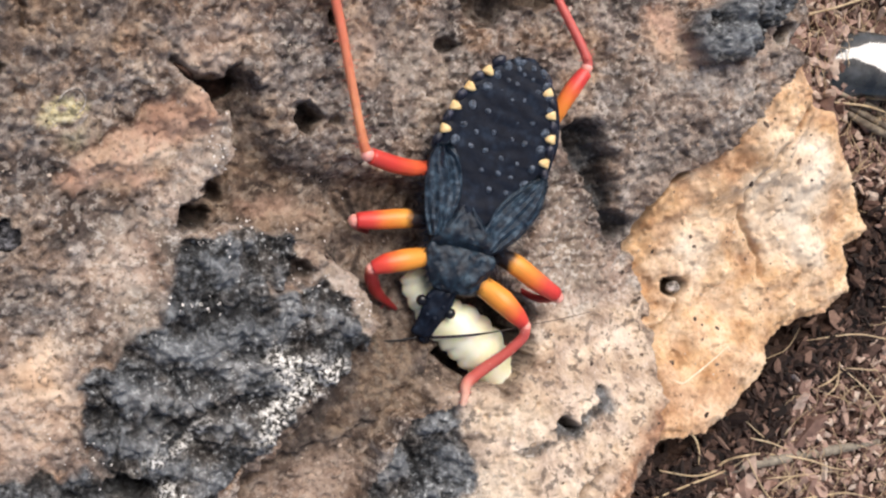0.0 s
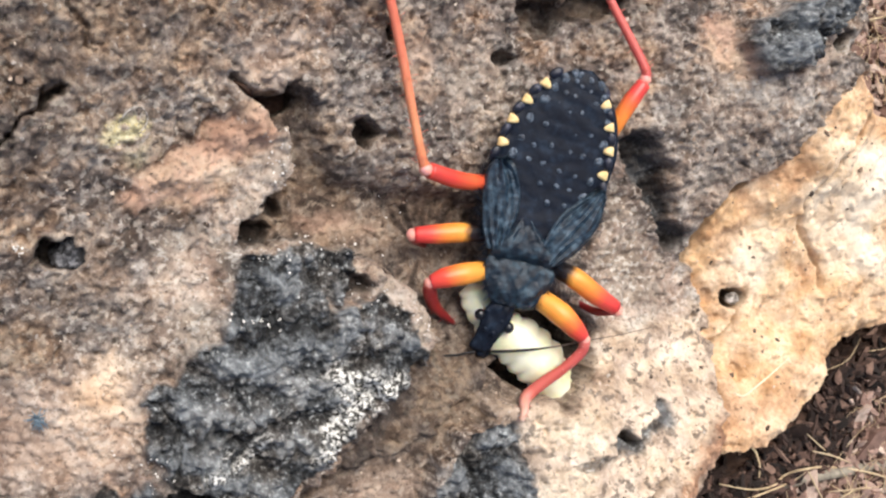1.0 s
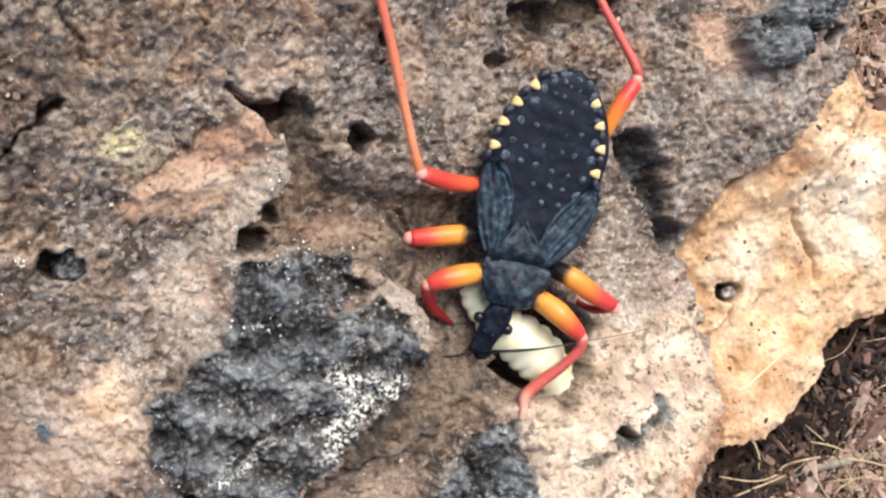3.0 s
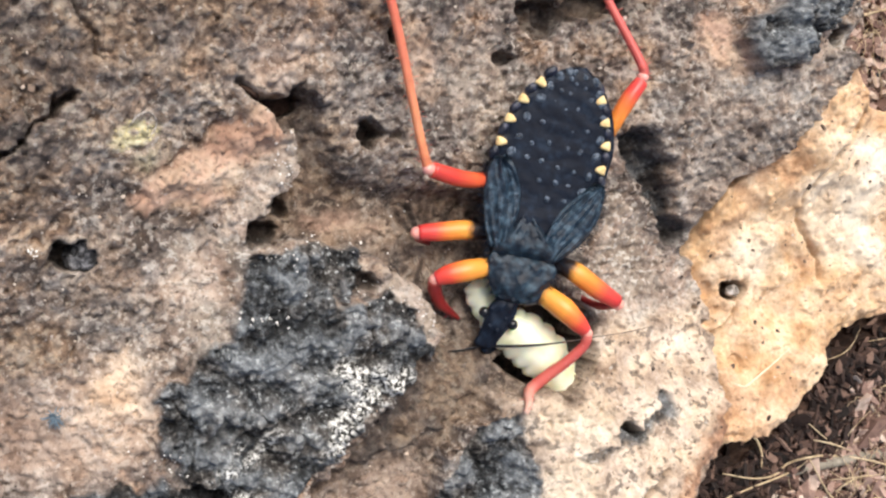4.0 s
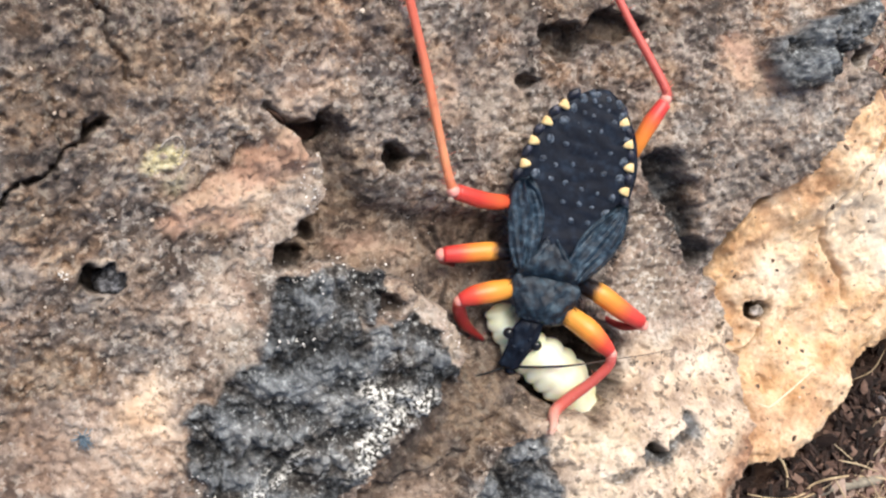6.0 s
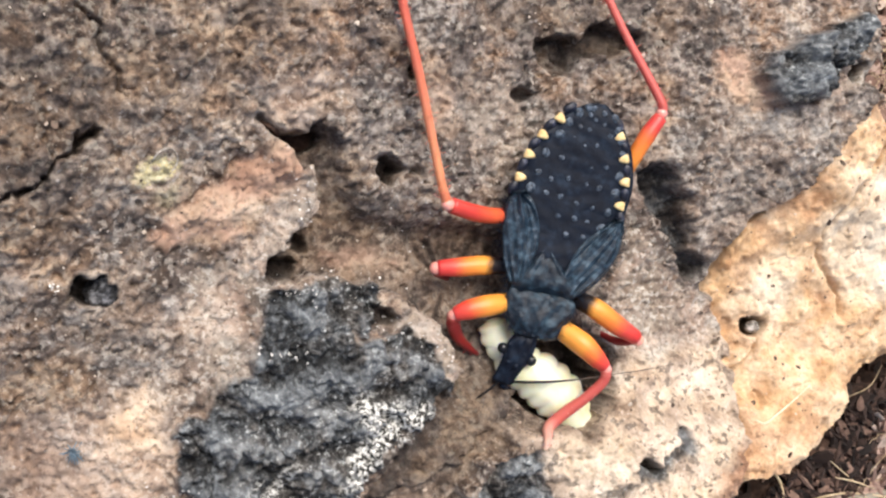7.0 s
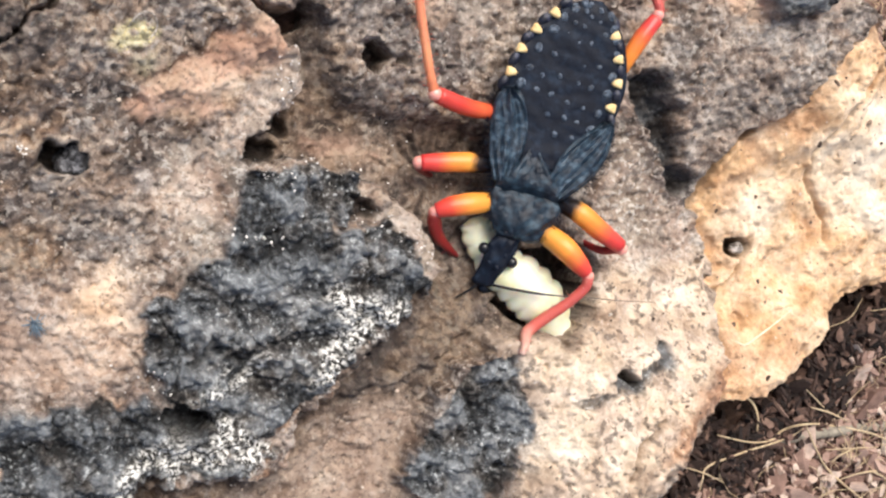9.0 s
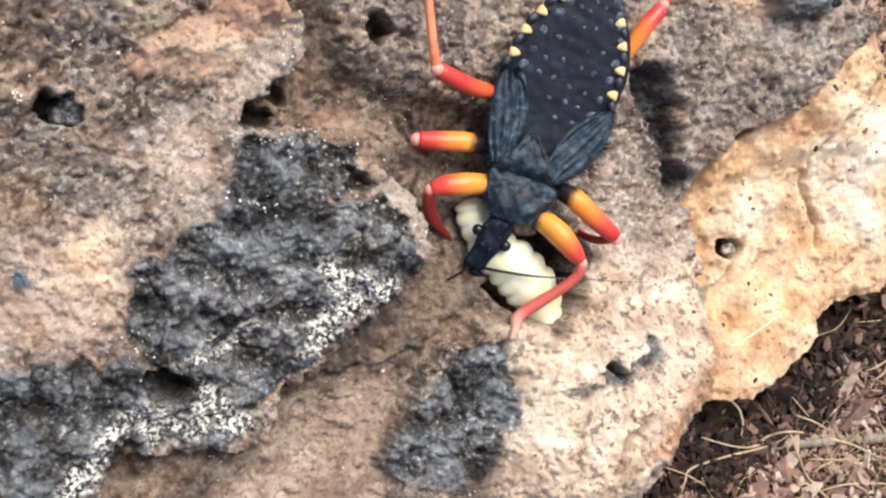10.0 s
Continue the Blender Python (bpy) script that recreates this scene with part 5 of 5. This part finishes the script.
def larva():
    grub = bug_frame("larva", "plump cream-white segmented insect larva held under the bug", "larva")
    n, count = 140, 10
    p = curve_points([(-6.51, -9.20, -2.80), (-5.73, -11.17, -2.80), (-3.96, -13.46, -2.70), (-1.28, -15.27, -2.50), (1.18, -17.62, -2.50), (3.48, -21.10, -2.90)], n)
    us = np.linspace(0, 1, n)
    r0 = np.interp(us, (0, 0.05, 0.15, 0.3, 0.45, 0.6, 0.75, 0.88, 0.96, 1.0), (0.7, 1.35, 1.5, 1.55, 2.05, 2.4, 2.4, 1.95, 1.4, 0.7))
    for g in range(count):
        i0, i1 = g * n // count, min(n - 1, (g + 1) * n // count + 2)
        bm, rings = bmesh.new(), []
        for i in range(i0, i1 + 1):
            v = (i - i0) / (i1 - i0)
            puff = 0.98 + 0.018 * math.sin(math.pi * v)
            d = Vector(p[min(i + 1, n - 1)] - p[max(i - 1, 0)]).normalized()
            s = d.cross(Vector((0, 0, 1))).normalized()
            q = s.cross(d)
            ring = []
            for k in range(28):
                a = k * math.pi / 14
                lobe = 0.97 + 0.20 * math.exp(-((abs(math.cos(a)) - 1) / 0.14) ** 2) * math.sin(math.pi * v) ** 0.8
                ring.append(bm.verts.new(Vector(p[i]) + float(r0[i]) * puff * lobe * (math.cos(a) * s + 0.85 * math.sin(a) * q)))
            rings.append(ring)
        for x, y in zip(rings, rings[1:]):
            for k in range(28):
                bm.faces.new((x[k], x[(k + 1) % 28], y[(k + 1) % 28], y[k]))
        bm.faces.new(rings[0][::-1])
        bm.faces.new(rings[-1])
        piece("segment", bm, CREAM, grub)
    return grub


# ---- litter on the soil ----
def flake(r, size, slim=1.0):
    """A small torn flake: an uneven slab of eight or so corners."""
    n = r.randrange(6, 9)
    rx, ry, h = size * r.uniform(0.7, 1.2), slim * size * r.uniform(0.25, 0.6), size * r.uniform(0.1, 0.28)
    ring = [(rx * math.cos(a) * r.uniform(0.65, 1.1), ry * math.sin(a) * r.uniform(0.65, 1.1)) for a in (2 * math.pi * k / n + r.uniform(-0.25, 0.25) for k in range(n))]
    vs = [(x, y, h * r.uniform(0.5, 1.1)) for x, y in ring] + [(0.8 * x, 0.8 * y, -h) for x, y in ring] + [(0, 0, h * r.uniform(0.9, 1.6))]
    fs = [(k, (k + 1) % n, 2 * n) for k in range(n)] + [(k + n, (k + 1) % n + n, (k + 1) % n, k) for k in range(n)] + [tuple(range(2 * n - 1, n - 1, -1))]
    return vs, fs


def soil_height(x, y):
    return float(soil(np.array([x], float), np.array([y], float))[0])


def on_soil(x, y):
    """True outside the slab's rim."""
    return float(sdf(np.array([x], float), np.array([y], float), SLAB_EDGE)[0]) > 0.3


def slab_shade(x, y):
    """Ragged band where crumbs are darkened for the slab's shade: 1 inside it."""
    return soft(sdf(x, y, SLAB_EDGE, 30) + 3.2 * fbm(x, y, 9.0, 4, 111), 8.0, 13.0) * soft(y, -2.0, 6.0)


def flakes_mesh(name, r, xs, ys, mat, label, category, size):
    verts, faces = [], []
    for x, y, z in zip(xs.tolist(), ys.tolist(), soil(xs, ys).tolist()):
        vs, fs = flake(r, size(r), 0.45 if r.random() < 0.4 else 1.0)
        m = Matrix.Translation((x, y, z + r.uniform(-0.1, 0.8))) @ Euler((r.uniform(-1, 1), r.uniform(-1, 1), r.uniform(0, 6.28))).to_matrix().to_4x4()
        o = len(verts)
        verts += [(m @ Vector(v)) * MM for v in vs]
        faces += [tuple(i + o for i in f) for f in fs]
    me = bpy.data.meshes.new(name)
    me.from_pydata(verts, [], faces)
    tagged(link(name, me, mat, None), label, category, kind="stuff")


def litter(land):
    r = random.Random(11)
    shapes = []
    for k in range(10):
        vs, fs = flake(r, 1.0)
        me = bpy.data.meshes.new("coir_chip")
        me.from_pydata([Vector(v) * MM for v in vs], [], fs)
        me.materials.append(CHIP)
        shapes.append(me)
    made = 0
    while made < 300:
        x, y = r.uniform(24, 62), r.uniform(-42, 26)
        if not on_soil(x, y) or float(slab_shade(np.array([x]), np.array([y]))[0]) > r.random() - 0.08:
            continue
        ob = new("coir_chip", shapes[made % 10])
        k = r.uniform(0.9, 2.6)
        ob.scale = (k, k, k)
        ob.parent = land
        ob.location = (x * MM, y * MM, (soil_height(x, y) + r.uniform(0.1, 0.9)) * MM)
        ob.rotation_euler = (r.uniform(-0.6, 0.6), r.uniform(-0.6, 0.6), r.uniform(0, 6.28))
        made += 1
    xs, ys = rng.uniform(24, 86, 26000), rng.uniform(-50, 34, 26000)
    # dark crumbs stand in for the shade along the slab
    shade_share, pick = slab_shade(xs, ys), rng.uniform(0, 1, 26000)
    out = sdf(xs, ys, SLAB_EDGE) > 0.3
    open_soil, shaded_soil = out & (shade_share < pick), out & (shade_share > pick)
    flakes_mesh("coir_crumbs", r, xs[open_soil][:10000], ys[open_soil][:10000], CRUMB, "loose crumbs of reddish-brown coir", "soil crumbs", lambda q: q.uniform(0.25, 0.8) if q.random() < 0.7 else q.uniform(0.8, 1.5))
    flakes_mesh("humus_crumbs", r, xs[shaded_soil], ys[shaded_soil], SHADE_CRUMB, "dark damp crumbs of humus beside the bark", "humus", lambda q: q.uniform(0.4, 1.7))
    bm = bmesh.new()
    for k in range(620):
        x, y, a = r.uniform(26, 76), r.uniform(-46, 28), r.uniform(0, 6.28)
        if not on_soil(x, y) or float(slab_shade(np.array([x]), np.array([y]))[0]) > r.random():
            continue
        length, bend = r.uniform(1.5, 8), r.uniform(-0.6, 0.6)
        pts = []
        for q in range(5):
            pts.append((x, y, soil_height(x, y) + 0.9 + r.uniform(0, 0.7)))
            x, y, a = x + math.cos(a) * length / 4, y + math.sin(a) * length / 4, a + bend + r.uniform(-0.25, 0.25)
        if all(on_soil(q[0], q[1]) for q in pts):
            tube(pts, [0.035, 0.05, 0.035], 5, bm, n=12)
    for v in bm.verts:
        v.co *= MM
    me = bpy.data.meshes.new("fine_fibres")
    bm.to_mesh(me)
    bm.free()
    tagged(link("fine_fibres", me, FIBRE, None), "tangle of fine straw-coloured coir fibres", "fibres", kind="stuff")


def strand(pts, radius, lift, label, mat):
    """One long fibre that lies on the litter."""
    p = [(x, y, max(soil_height(x, y), -5.5) + lift + 0.35 * math.sin(2.1 * i)) for i, (x, y) in enumerate(pts)]
    ob = thing("coir_fibre", *p[0], label, "fibre", "coir fibres on the soil")
    part("strand", tube(p, [0.6 * radius, radius, radius, 0.5 * radius], 7, n=10 * len(p)), mat, ob)


ground_sheet = ground()
bark_slab()
BUG, ABDOMEN_PART, HEAD = assassin_bug()
legs(BUG)


def antenna(pts, radii, pivot):
    return piece("antenna", tube(pts, radii, 8, n=30), FEELER, BUG, "thin black feeler", pivot)


def setae():
    """Short dark hairs along the flanks of the thorax and of the wing pads."""
    r = random.Random(17)
    bm = bmesh.new()
    for line, z in (([(-5.5, 4.1), (-6.3, 2.5), (-6.4, 0.0), (-6.1, -2.9), (-5.6, -5.0), (-5.6, -7.3), (-5.0, -9.3)], 0.6), ([(5.3, 1.5), (5.4, -0.9), (4.6, -3.1), (3.2, -4.8), (1.4, -6.3), (0.9, -8.2), (-0.6, -10.3)], 0.6)):
        p = curve_points([(x, y, z) for x, y in line], 150)
        mid = Vector((-1.5, -3.0, 0.0))
        for q in p:
            a = Vector(q) + Vector((r.uniform(-0.2, 0.2), r.uniform(-0.2, 0.2), r.uniform(-0.6, 0.1)))
            d = ((a - mid).normalized() + Vector((r.uniform(-0.5, 0.5), r.uniform(-0.5, 0.5), r.uniform(-0.2, 0.5)))).normalized()
            tube([a, a + d * r.uniform(0.35, 0.8)], [0.04, 0.012], 3, bm, n=2)
    piece("setae", bm, BLACK, BUG, "fringe of short black hairs")


setae()
FEELER_A = antenna([(-4.46, -15.08, -0.90), (-2.85, -14.95, -0.30), (-0.40, -14.73, 0.20), (2.06, -14.36, 0.60), (5.69, -13.74, 0.80), (8.31, -13.42, 0.60), (11.58, -12.90, 0.20)], [0.15, 0.15, 0.14, 0.07, 0.05, 0.045, 0.04], (-4.46, -15.08, -0.90))
FEELER_B = antenna([(-5.79, -15.15, -1.10), (-7.18, -16.63, -1.30), (-8.81, -17.88, -1.50), (-11.04, -19.19, -1.50), (-13.01, -19.93, -1.40)], [0.13, 0.11, 0.06, 0.05, 0.04], (-5.79, -15.15, -1.10))
GRUB = larva()
litter(ground_sheet)
for path, w in (
        ([(34.1, -33.3), (34.3, -31.9), (35.4, -30.7), (39.5, -29.2), (44.2, -28.6), (47.0, -27.9), (47.7, -26.8)], 0.24),
        ([(36.3, -27.2), (40.1, -28.0), (44.2, -28.4), (45.8, -27.2), (47.6, -26.3), (53.2, -27.2), (58.2, -28.1), (61.5, -29.3), (64.9, -30.1)], 0.28),
        ([(48.2, -26.7), (50.3, -29.5), (53.0, -32.3), (56.1, -34.8), (60.0, -37.6)], 0.28), ([(53.0, -31.4), (54.1, -30.5), (57.0, -30.1), (58.0, -31.8), (59.6, -33.0)], 0.2),
        ([(54.4, -33.8), (57.1, -32.9), (61.1, -32.7), (65.8, -33.3), (71.0, -34.8)], 0.22), ([(40.8, -23.2), (42.0, -24.3), (41.8, -25.6), (41.6, -27.0)], 0.3),
        ([(48.1, -22.3), (50.6, -24.2), (53.0, -25.8)], 0.16), ([(49.2, -24.6), (52.1, -25.4), (55.6, -26.8)], 0.22), ([(62.8, -17.5), (60.7, -18.7), (59.5, -19.3)], 0.24),
        ([(30.2, -30.1), (34.3, -31.2), (39.1, -33.4)], 0.16), ([(51.9, -29.8), (56.2, -29.8), (59.8, -29.9)], 0.16), ([(58.4, -32.6), (60.9, -33.7), (62.4, -35.0)], 0.2),
        ([(58.6, -13.7), (64.1, -12.9), (70.6, -14.0), (75.8, -15.0)], 0.2), ([(63.0, -17.1), (67.5, -20.6), (71.5, -24.9), (75.0, -28.9)], 0.22), ([(60.5, -20.4), (62.2, -19.1), (62.9, -16.4)], 0.2),
        ([(63.4, -17.1), (68.2, -17.8), (74.1, -18.6)], 0.2), ([(51.7, -15.7), (55.1, -14.5), (57.6, -12.2)], 0.1), ([(52.4, 24.7), (58.4, 26.1), (67.0, 29.0), (74.6, 31.7)], 0.3), ([(59.2, 15.2), (64.7, 14.7), (71.4, 13.2)], 0.3)):
    strand(path, 0.5 * w, 1.4, "long pale straw-coloured fibre lying on the soil", FIBRE)
strand([(44.2, -29.0), (51.2, -28.2), (58.1, -27.8), (64.2, -27.5), (71.0, -27.3)], 0.7, 0.7, "flat grey blade of dead grass on the soil", BLADE)


def lump():
    """A flat wet-looking shell, tipped against the litter."""
    x, y = 64.2, 19.4
    ob = thing("glossy_lump", x, y, -5, "glossy black wet-looking shell beside the bark", "shell")
    n = Vector((-0.47, 0.16, 0.87)).normalized()
    along = (Vector((1, -0.16, 0)) - n * n.x).normalized()
    tip = Matrix((along, n.cross(along), n)).transposed()
    bm = ball(0, 0, 0, 10.5, 4.0, 2.4, None, 64, 40, 0.0)
    for v in bm.verts:
        v.co += 0.5 * noise.noise_vector(v.co * 0.22) + 0.05 * noise.noise_vector(v.co * 0.6)
        v.co = tip @ v.co + Vector((x, y, -2.8))
    part("shell", bm, SHINY, ob)
    for k, (dy, rad) in enumerate(((-4.3, 0.55), (-5.6, 0.45), (-6.6, 0.5))):
        part("ridge", tube([(x - 4.8 + k, y + dy + 1.6, -3.4), (x + 0.5, y + dy, -2.9), (x + 5, y + dy - 1.6, -3.0), (x + 10, y + dy - 3.4, -3.6)], [0.5 * rad, rad, rad, 0.6 * rad], 10), HUSK, ob, "olive-brown ribbed edge")


lump()


def spots_on_bark():
    r = random.Random(4)
    x, y = -29.0, 11.4
    bm = bmesh.new()
    for k in range(60):
        a, d = r.uniform(0, 6.28), 1.6 * math.sqrt(r.random())
        px, py = x + 1.2 * d * math.cos(a), y + 0.75 * d * math.sin(a) + 0.3 * d * math.cos(a)
        s = r.uniform(0.05, 0.16)
        ball(px, py, bark_top(px, py) - 0.02, s, s, 0.3 * s, bm, 8, 5)
    ob = thing("mould_patch", x, y, bark_top(x, y), "patch of dull yellow mould on the bark", "mould")
    tagged(part("crust", bm, YELLOWISH, ob), kind="stuff")
    loop = [(px, py, bark_top(px, py) + 0.12) for px, py in ((-29.6, 11.9), (-28.9, 12.9), (-27.9, 13.2), (-27.2, 12.6), (-27.3, 11.7), (-27.9, 11.0))]
    part("thread", tube(loop, [0.05, 0.09, 0.08, 0.04], 6, n=30), PEBBLE, ob, "pale curled thread of mould")
    x, y = -36.2, -12.9
    bm = bmesh.new()
    z = bark_top(x, y)
    for k in range(70):
        a, e, d = r.uniform(0, 6.28), r.uniform(0.1, 1.2), r.uniform(0.3, 1.3)
        tube([(x, y, z), (x + d * math.cos(a) * math.cos(e), y + d * math.sin(a) * math.cos(e), z + 0.2 + 0.6 * d * math.sin(e))], [0.08, 0.03], 4, bm, n=2)
    ob = thing("mould_tuft", x, y, z, "small bluish tuft of mould on the bark", "mould")
    part("threads", bm, BLUEISH, ob)
    x, y = -33.0, 0.7
    z = bark_top(x - 1.2, y + 0.4)
    ob = thing("charcoal_chunk", x, y, z, "rough grey chunk of charcoal lodged in a hole of the bark", "charcoal")
    bm = ball(x, y, z + 1.7, 1.9, 1.6, 2.5, None, 90, 60, 0.35)
    for v in bm.verts:
        v.co += 0.6 * noise.noise_vector(v.co * 0.7) + 0.34 * noise.noise_vector(v.co * 1.7) + 0.16 * noise.noise_vector(v.co * 4.5)
    part("lump", bm, SOOTLUMP, ob)
    x, y = 37.3, -6.3
    z = bark_top(x + 2.5, y) - 1.3
    ob = thing("pebble", x, y, z, "small pale glossy pebble stuck in a pit of the bark", "pebble")
    bm = ball(x, y, z + 0.5, 0.85, 0.75, 0.7, None, 22, 16)
    for v in bm.verts:
        v.co += 0.22 * noise.noise_vector(v.co * 1.4) + 0.08 * noise.noise_vector(v.co * 4)
    part("stone", bm, PEBBLE, ob)
    p = [(x, y, bark_top(x, y) + 0.25) for x, y in [(42.7, -12.7), (40.4, -14.1), (37.9, -15.5), (36.1, -16.3), (34.5, -15.8)]]
    ob = thing("straw_fibre", *p[0], "thin pale straw fibre stuck to the pale bark", "fibre")
    part("strand", tube(p, [0.05, 0.12, 0.12, 0.05], 6, n=24), STRAW, ob)
    p = [(x, y, bark_top(x, y) + 0.15) for x, y in [(-19.7, 15.7), (-18.4, 14.9), (-16.9, 14.0)]]
    ob = thing("splinter", *p[0], "dark brown splinter on the bark", "splinter")
    part("sliver", tube(p, [0.15, 0.28, 0.2], 7, n=12), ROTWOOD, ob)


spots_on_bark()


def bark_crumbs():
    """Loose grains that lie on the bark."""
    r = random.Random(21)
    xs, ys = rng.uniform(-42, 52, 1500), rng.uniform(-36, 30, 1500)
    z, edge, masks, _ = bark_relief(xs, ys)
    keep = (edge < -1.0) & (masks["shade_stain"] < 0.1) & (masks["char"] < 0.3)
    verts, faces = [], []
    for x, y, h in zip(xs[keep].tolist(), ys[keep].tolist(), z[keep].tolist()):
        vs, fs = flake(r, r.uniform(0.08, 0.2) if r.random() < 0.85 else r.uniform(0.2, 0.42))
        m = Matrix.Translation((x, y, h + 0.05)) @ Euler((r.uniform(-0.5, 0.5), r.uniform(-0.5, 0.5), r.uniform(0, 6.28))).to_matrix().to_4x4()
        o = len(verts)
        verts += [(m @ Vector((v[0], 1.7 * v[1], 1.5 * v[2]))) * MM for v in vs]
        faces += [tuple(i + o for i in f) for f in fs]
    me = bpy.data.meshes.new("bark_crumbs")
    me.from_pydata(verts, [], faces)
    tagged(link("bark_crumbs", me, GRAIN, None), "scattered pale and brown grains on the bark", "bark crumbs", kind="stuff")


bark_crumbs()


def mineral_grains():
    """Bright glassy grains along the lip of the hollow and the edge of the crust."""
    r = random.Random(31)
    verts, faces = [], []
    for path, count, spread in (([(-15.9, 11.0), (-15.0, 8.4), (-15.2, 6.3)], 34, 0.8), ([(-18.5, 0.0), (-13.3, 0.7), (-7.9, 0.0)], 40, 0.7), ([(-20.3, -4.7), (-17.7, -5.6), (-15.0, -5.5)], 18, 0.6), ([(-29.0, -15.8), (-26.8, -17.6), (-26.4, -20.0)], 24, 0.8), ([(-8.1, -3.3), (-4.5, -4.3), (-0.9, -6.7)], 30, 0.6), ([(-37.5, 1.9), (-37.4, 0.7)], 9, 0.2), ([(-4.4, 10.5), (-3.0, 6.1), (-4.9, 3.4)], 14, 2.0)):
        line = curve_points(path, 60)
        for k in range(count):
            px, py = line[r.randrange(len(line))]
            px, py = px + r.gauss(0, spread), py + r.gauss(0, spread)
            vs, fs = flake(r, r.uniform(0.06, 0.17))
            m = Matrix.Translation((px, py, bark_top(px, py) + 0.04)) @ Euler((r.uniform(-0.6, 0.6), r.uniform(-0.6, 0.6), r.uniform(0, 6.28))).to_matrix().to_4x4()
            o = len(verts)
            verts += [(m @ Vector((v[0], 1.8 * v[1], 1.6 * v[2]))) * MM for v in vs]
            faces += [tuple(i + o for i in f) for f in fs]
    me = bpy.data.meshes.new("mineral_grains")
    me.from_pydata(verts, [], faces)
    tagged(link("mineral_grains", me, GLASSY, None), "bright whitish mineral grains stuck to the bark", "grains", kind="stuff")


mineral_grains()


def motions():
    turn = ABDOMEN_PART.location.copy()
    # slow breathing sway of the abdomen, degrees about its joint
    walk(ABDOMEN_PART, [(t, pose(*turn, 0, 0, a)) for t, a in ((0.0, -1.6), (1.0, -1.4), (2.0, -1.2), (2.5, -0.3), (3.0, -0.25), (4.5, 0.2), (6.0, 0.1), (7.5, 0.0), (8.5, -0.1), (9.0, -0.3), (10.0, -0.5))])
    h = HEAD.location.copy()
    walk(HEAD, [(t, pose(h.x + x * MM, h.y + y * MM, h.z)) for t, x, y in ((0.0, 0.0, 0.29), (1.5, 0.0, 0.26), (2.0, 0.06, 0.22), (2.5, 0.1, 0.09), (3.0, 0.1, 0.06), (4.5, 0.0, 0.03), (6.0, 0.0, 0.05), (7.5, 0.0, 0.0), (8.0, 0.0, 0.0), (9.0, 0.0, 0.1), (10.0, 0.0, 0.12))])
    g, q = GRUB.location.copy(), GRUB.rotation_quaternion.copy()
    rows = []
    for t, x, y in ((0.0, 4, 8), (0.5, 6, 9), (1.0, 6, 9), (1.5, 6, 9), (2.0, 8, 10), (2.5, 9, 11), (3.0, 11, 13), (4.5, 5, 5), (5.0, 3, 3), (5.5, 2, 1), (6.0, 1, 1), (7.5, 0, 0), (8.0, 0, 0), (8.5, 0, 3), (9.0, 1, 5), (10.0, 2, 7)):
        rows.append((t, Matrix.LocRotScale(g + (BUG_X * x + BUG_Y * y) * 0.055 * MM, q, None)))
    walk(GRUB, rows)
    a = FEELER_A.location.copy()
    walk(FEELER_A, [(t, pose(*a, 0, 0, d)) for t, d in ((0.0, 4.2), (1.0, 3.2), (2.5, 2.0), (4.5, 0.6), (7.5, 0.0), (8.0, -0.6), (8.5, -3.0), (9.0, -9.6), (9.5, -8.0), (10.0, -5.4))])
    b = FEELER_B.location.copy()
    walk(FEELER_B, [(t, pose(*b, 0, 0, d)) for t, d in ((0.0, -34), (2.5, -33), (4.5, -32), (5.5, -30), (6.2, -22), (7.5, 0.0), (8.0, 0.0), (9.0, -9), (10.0, -8))])


motions()
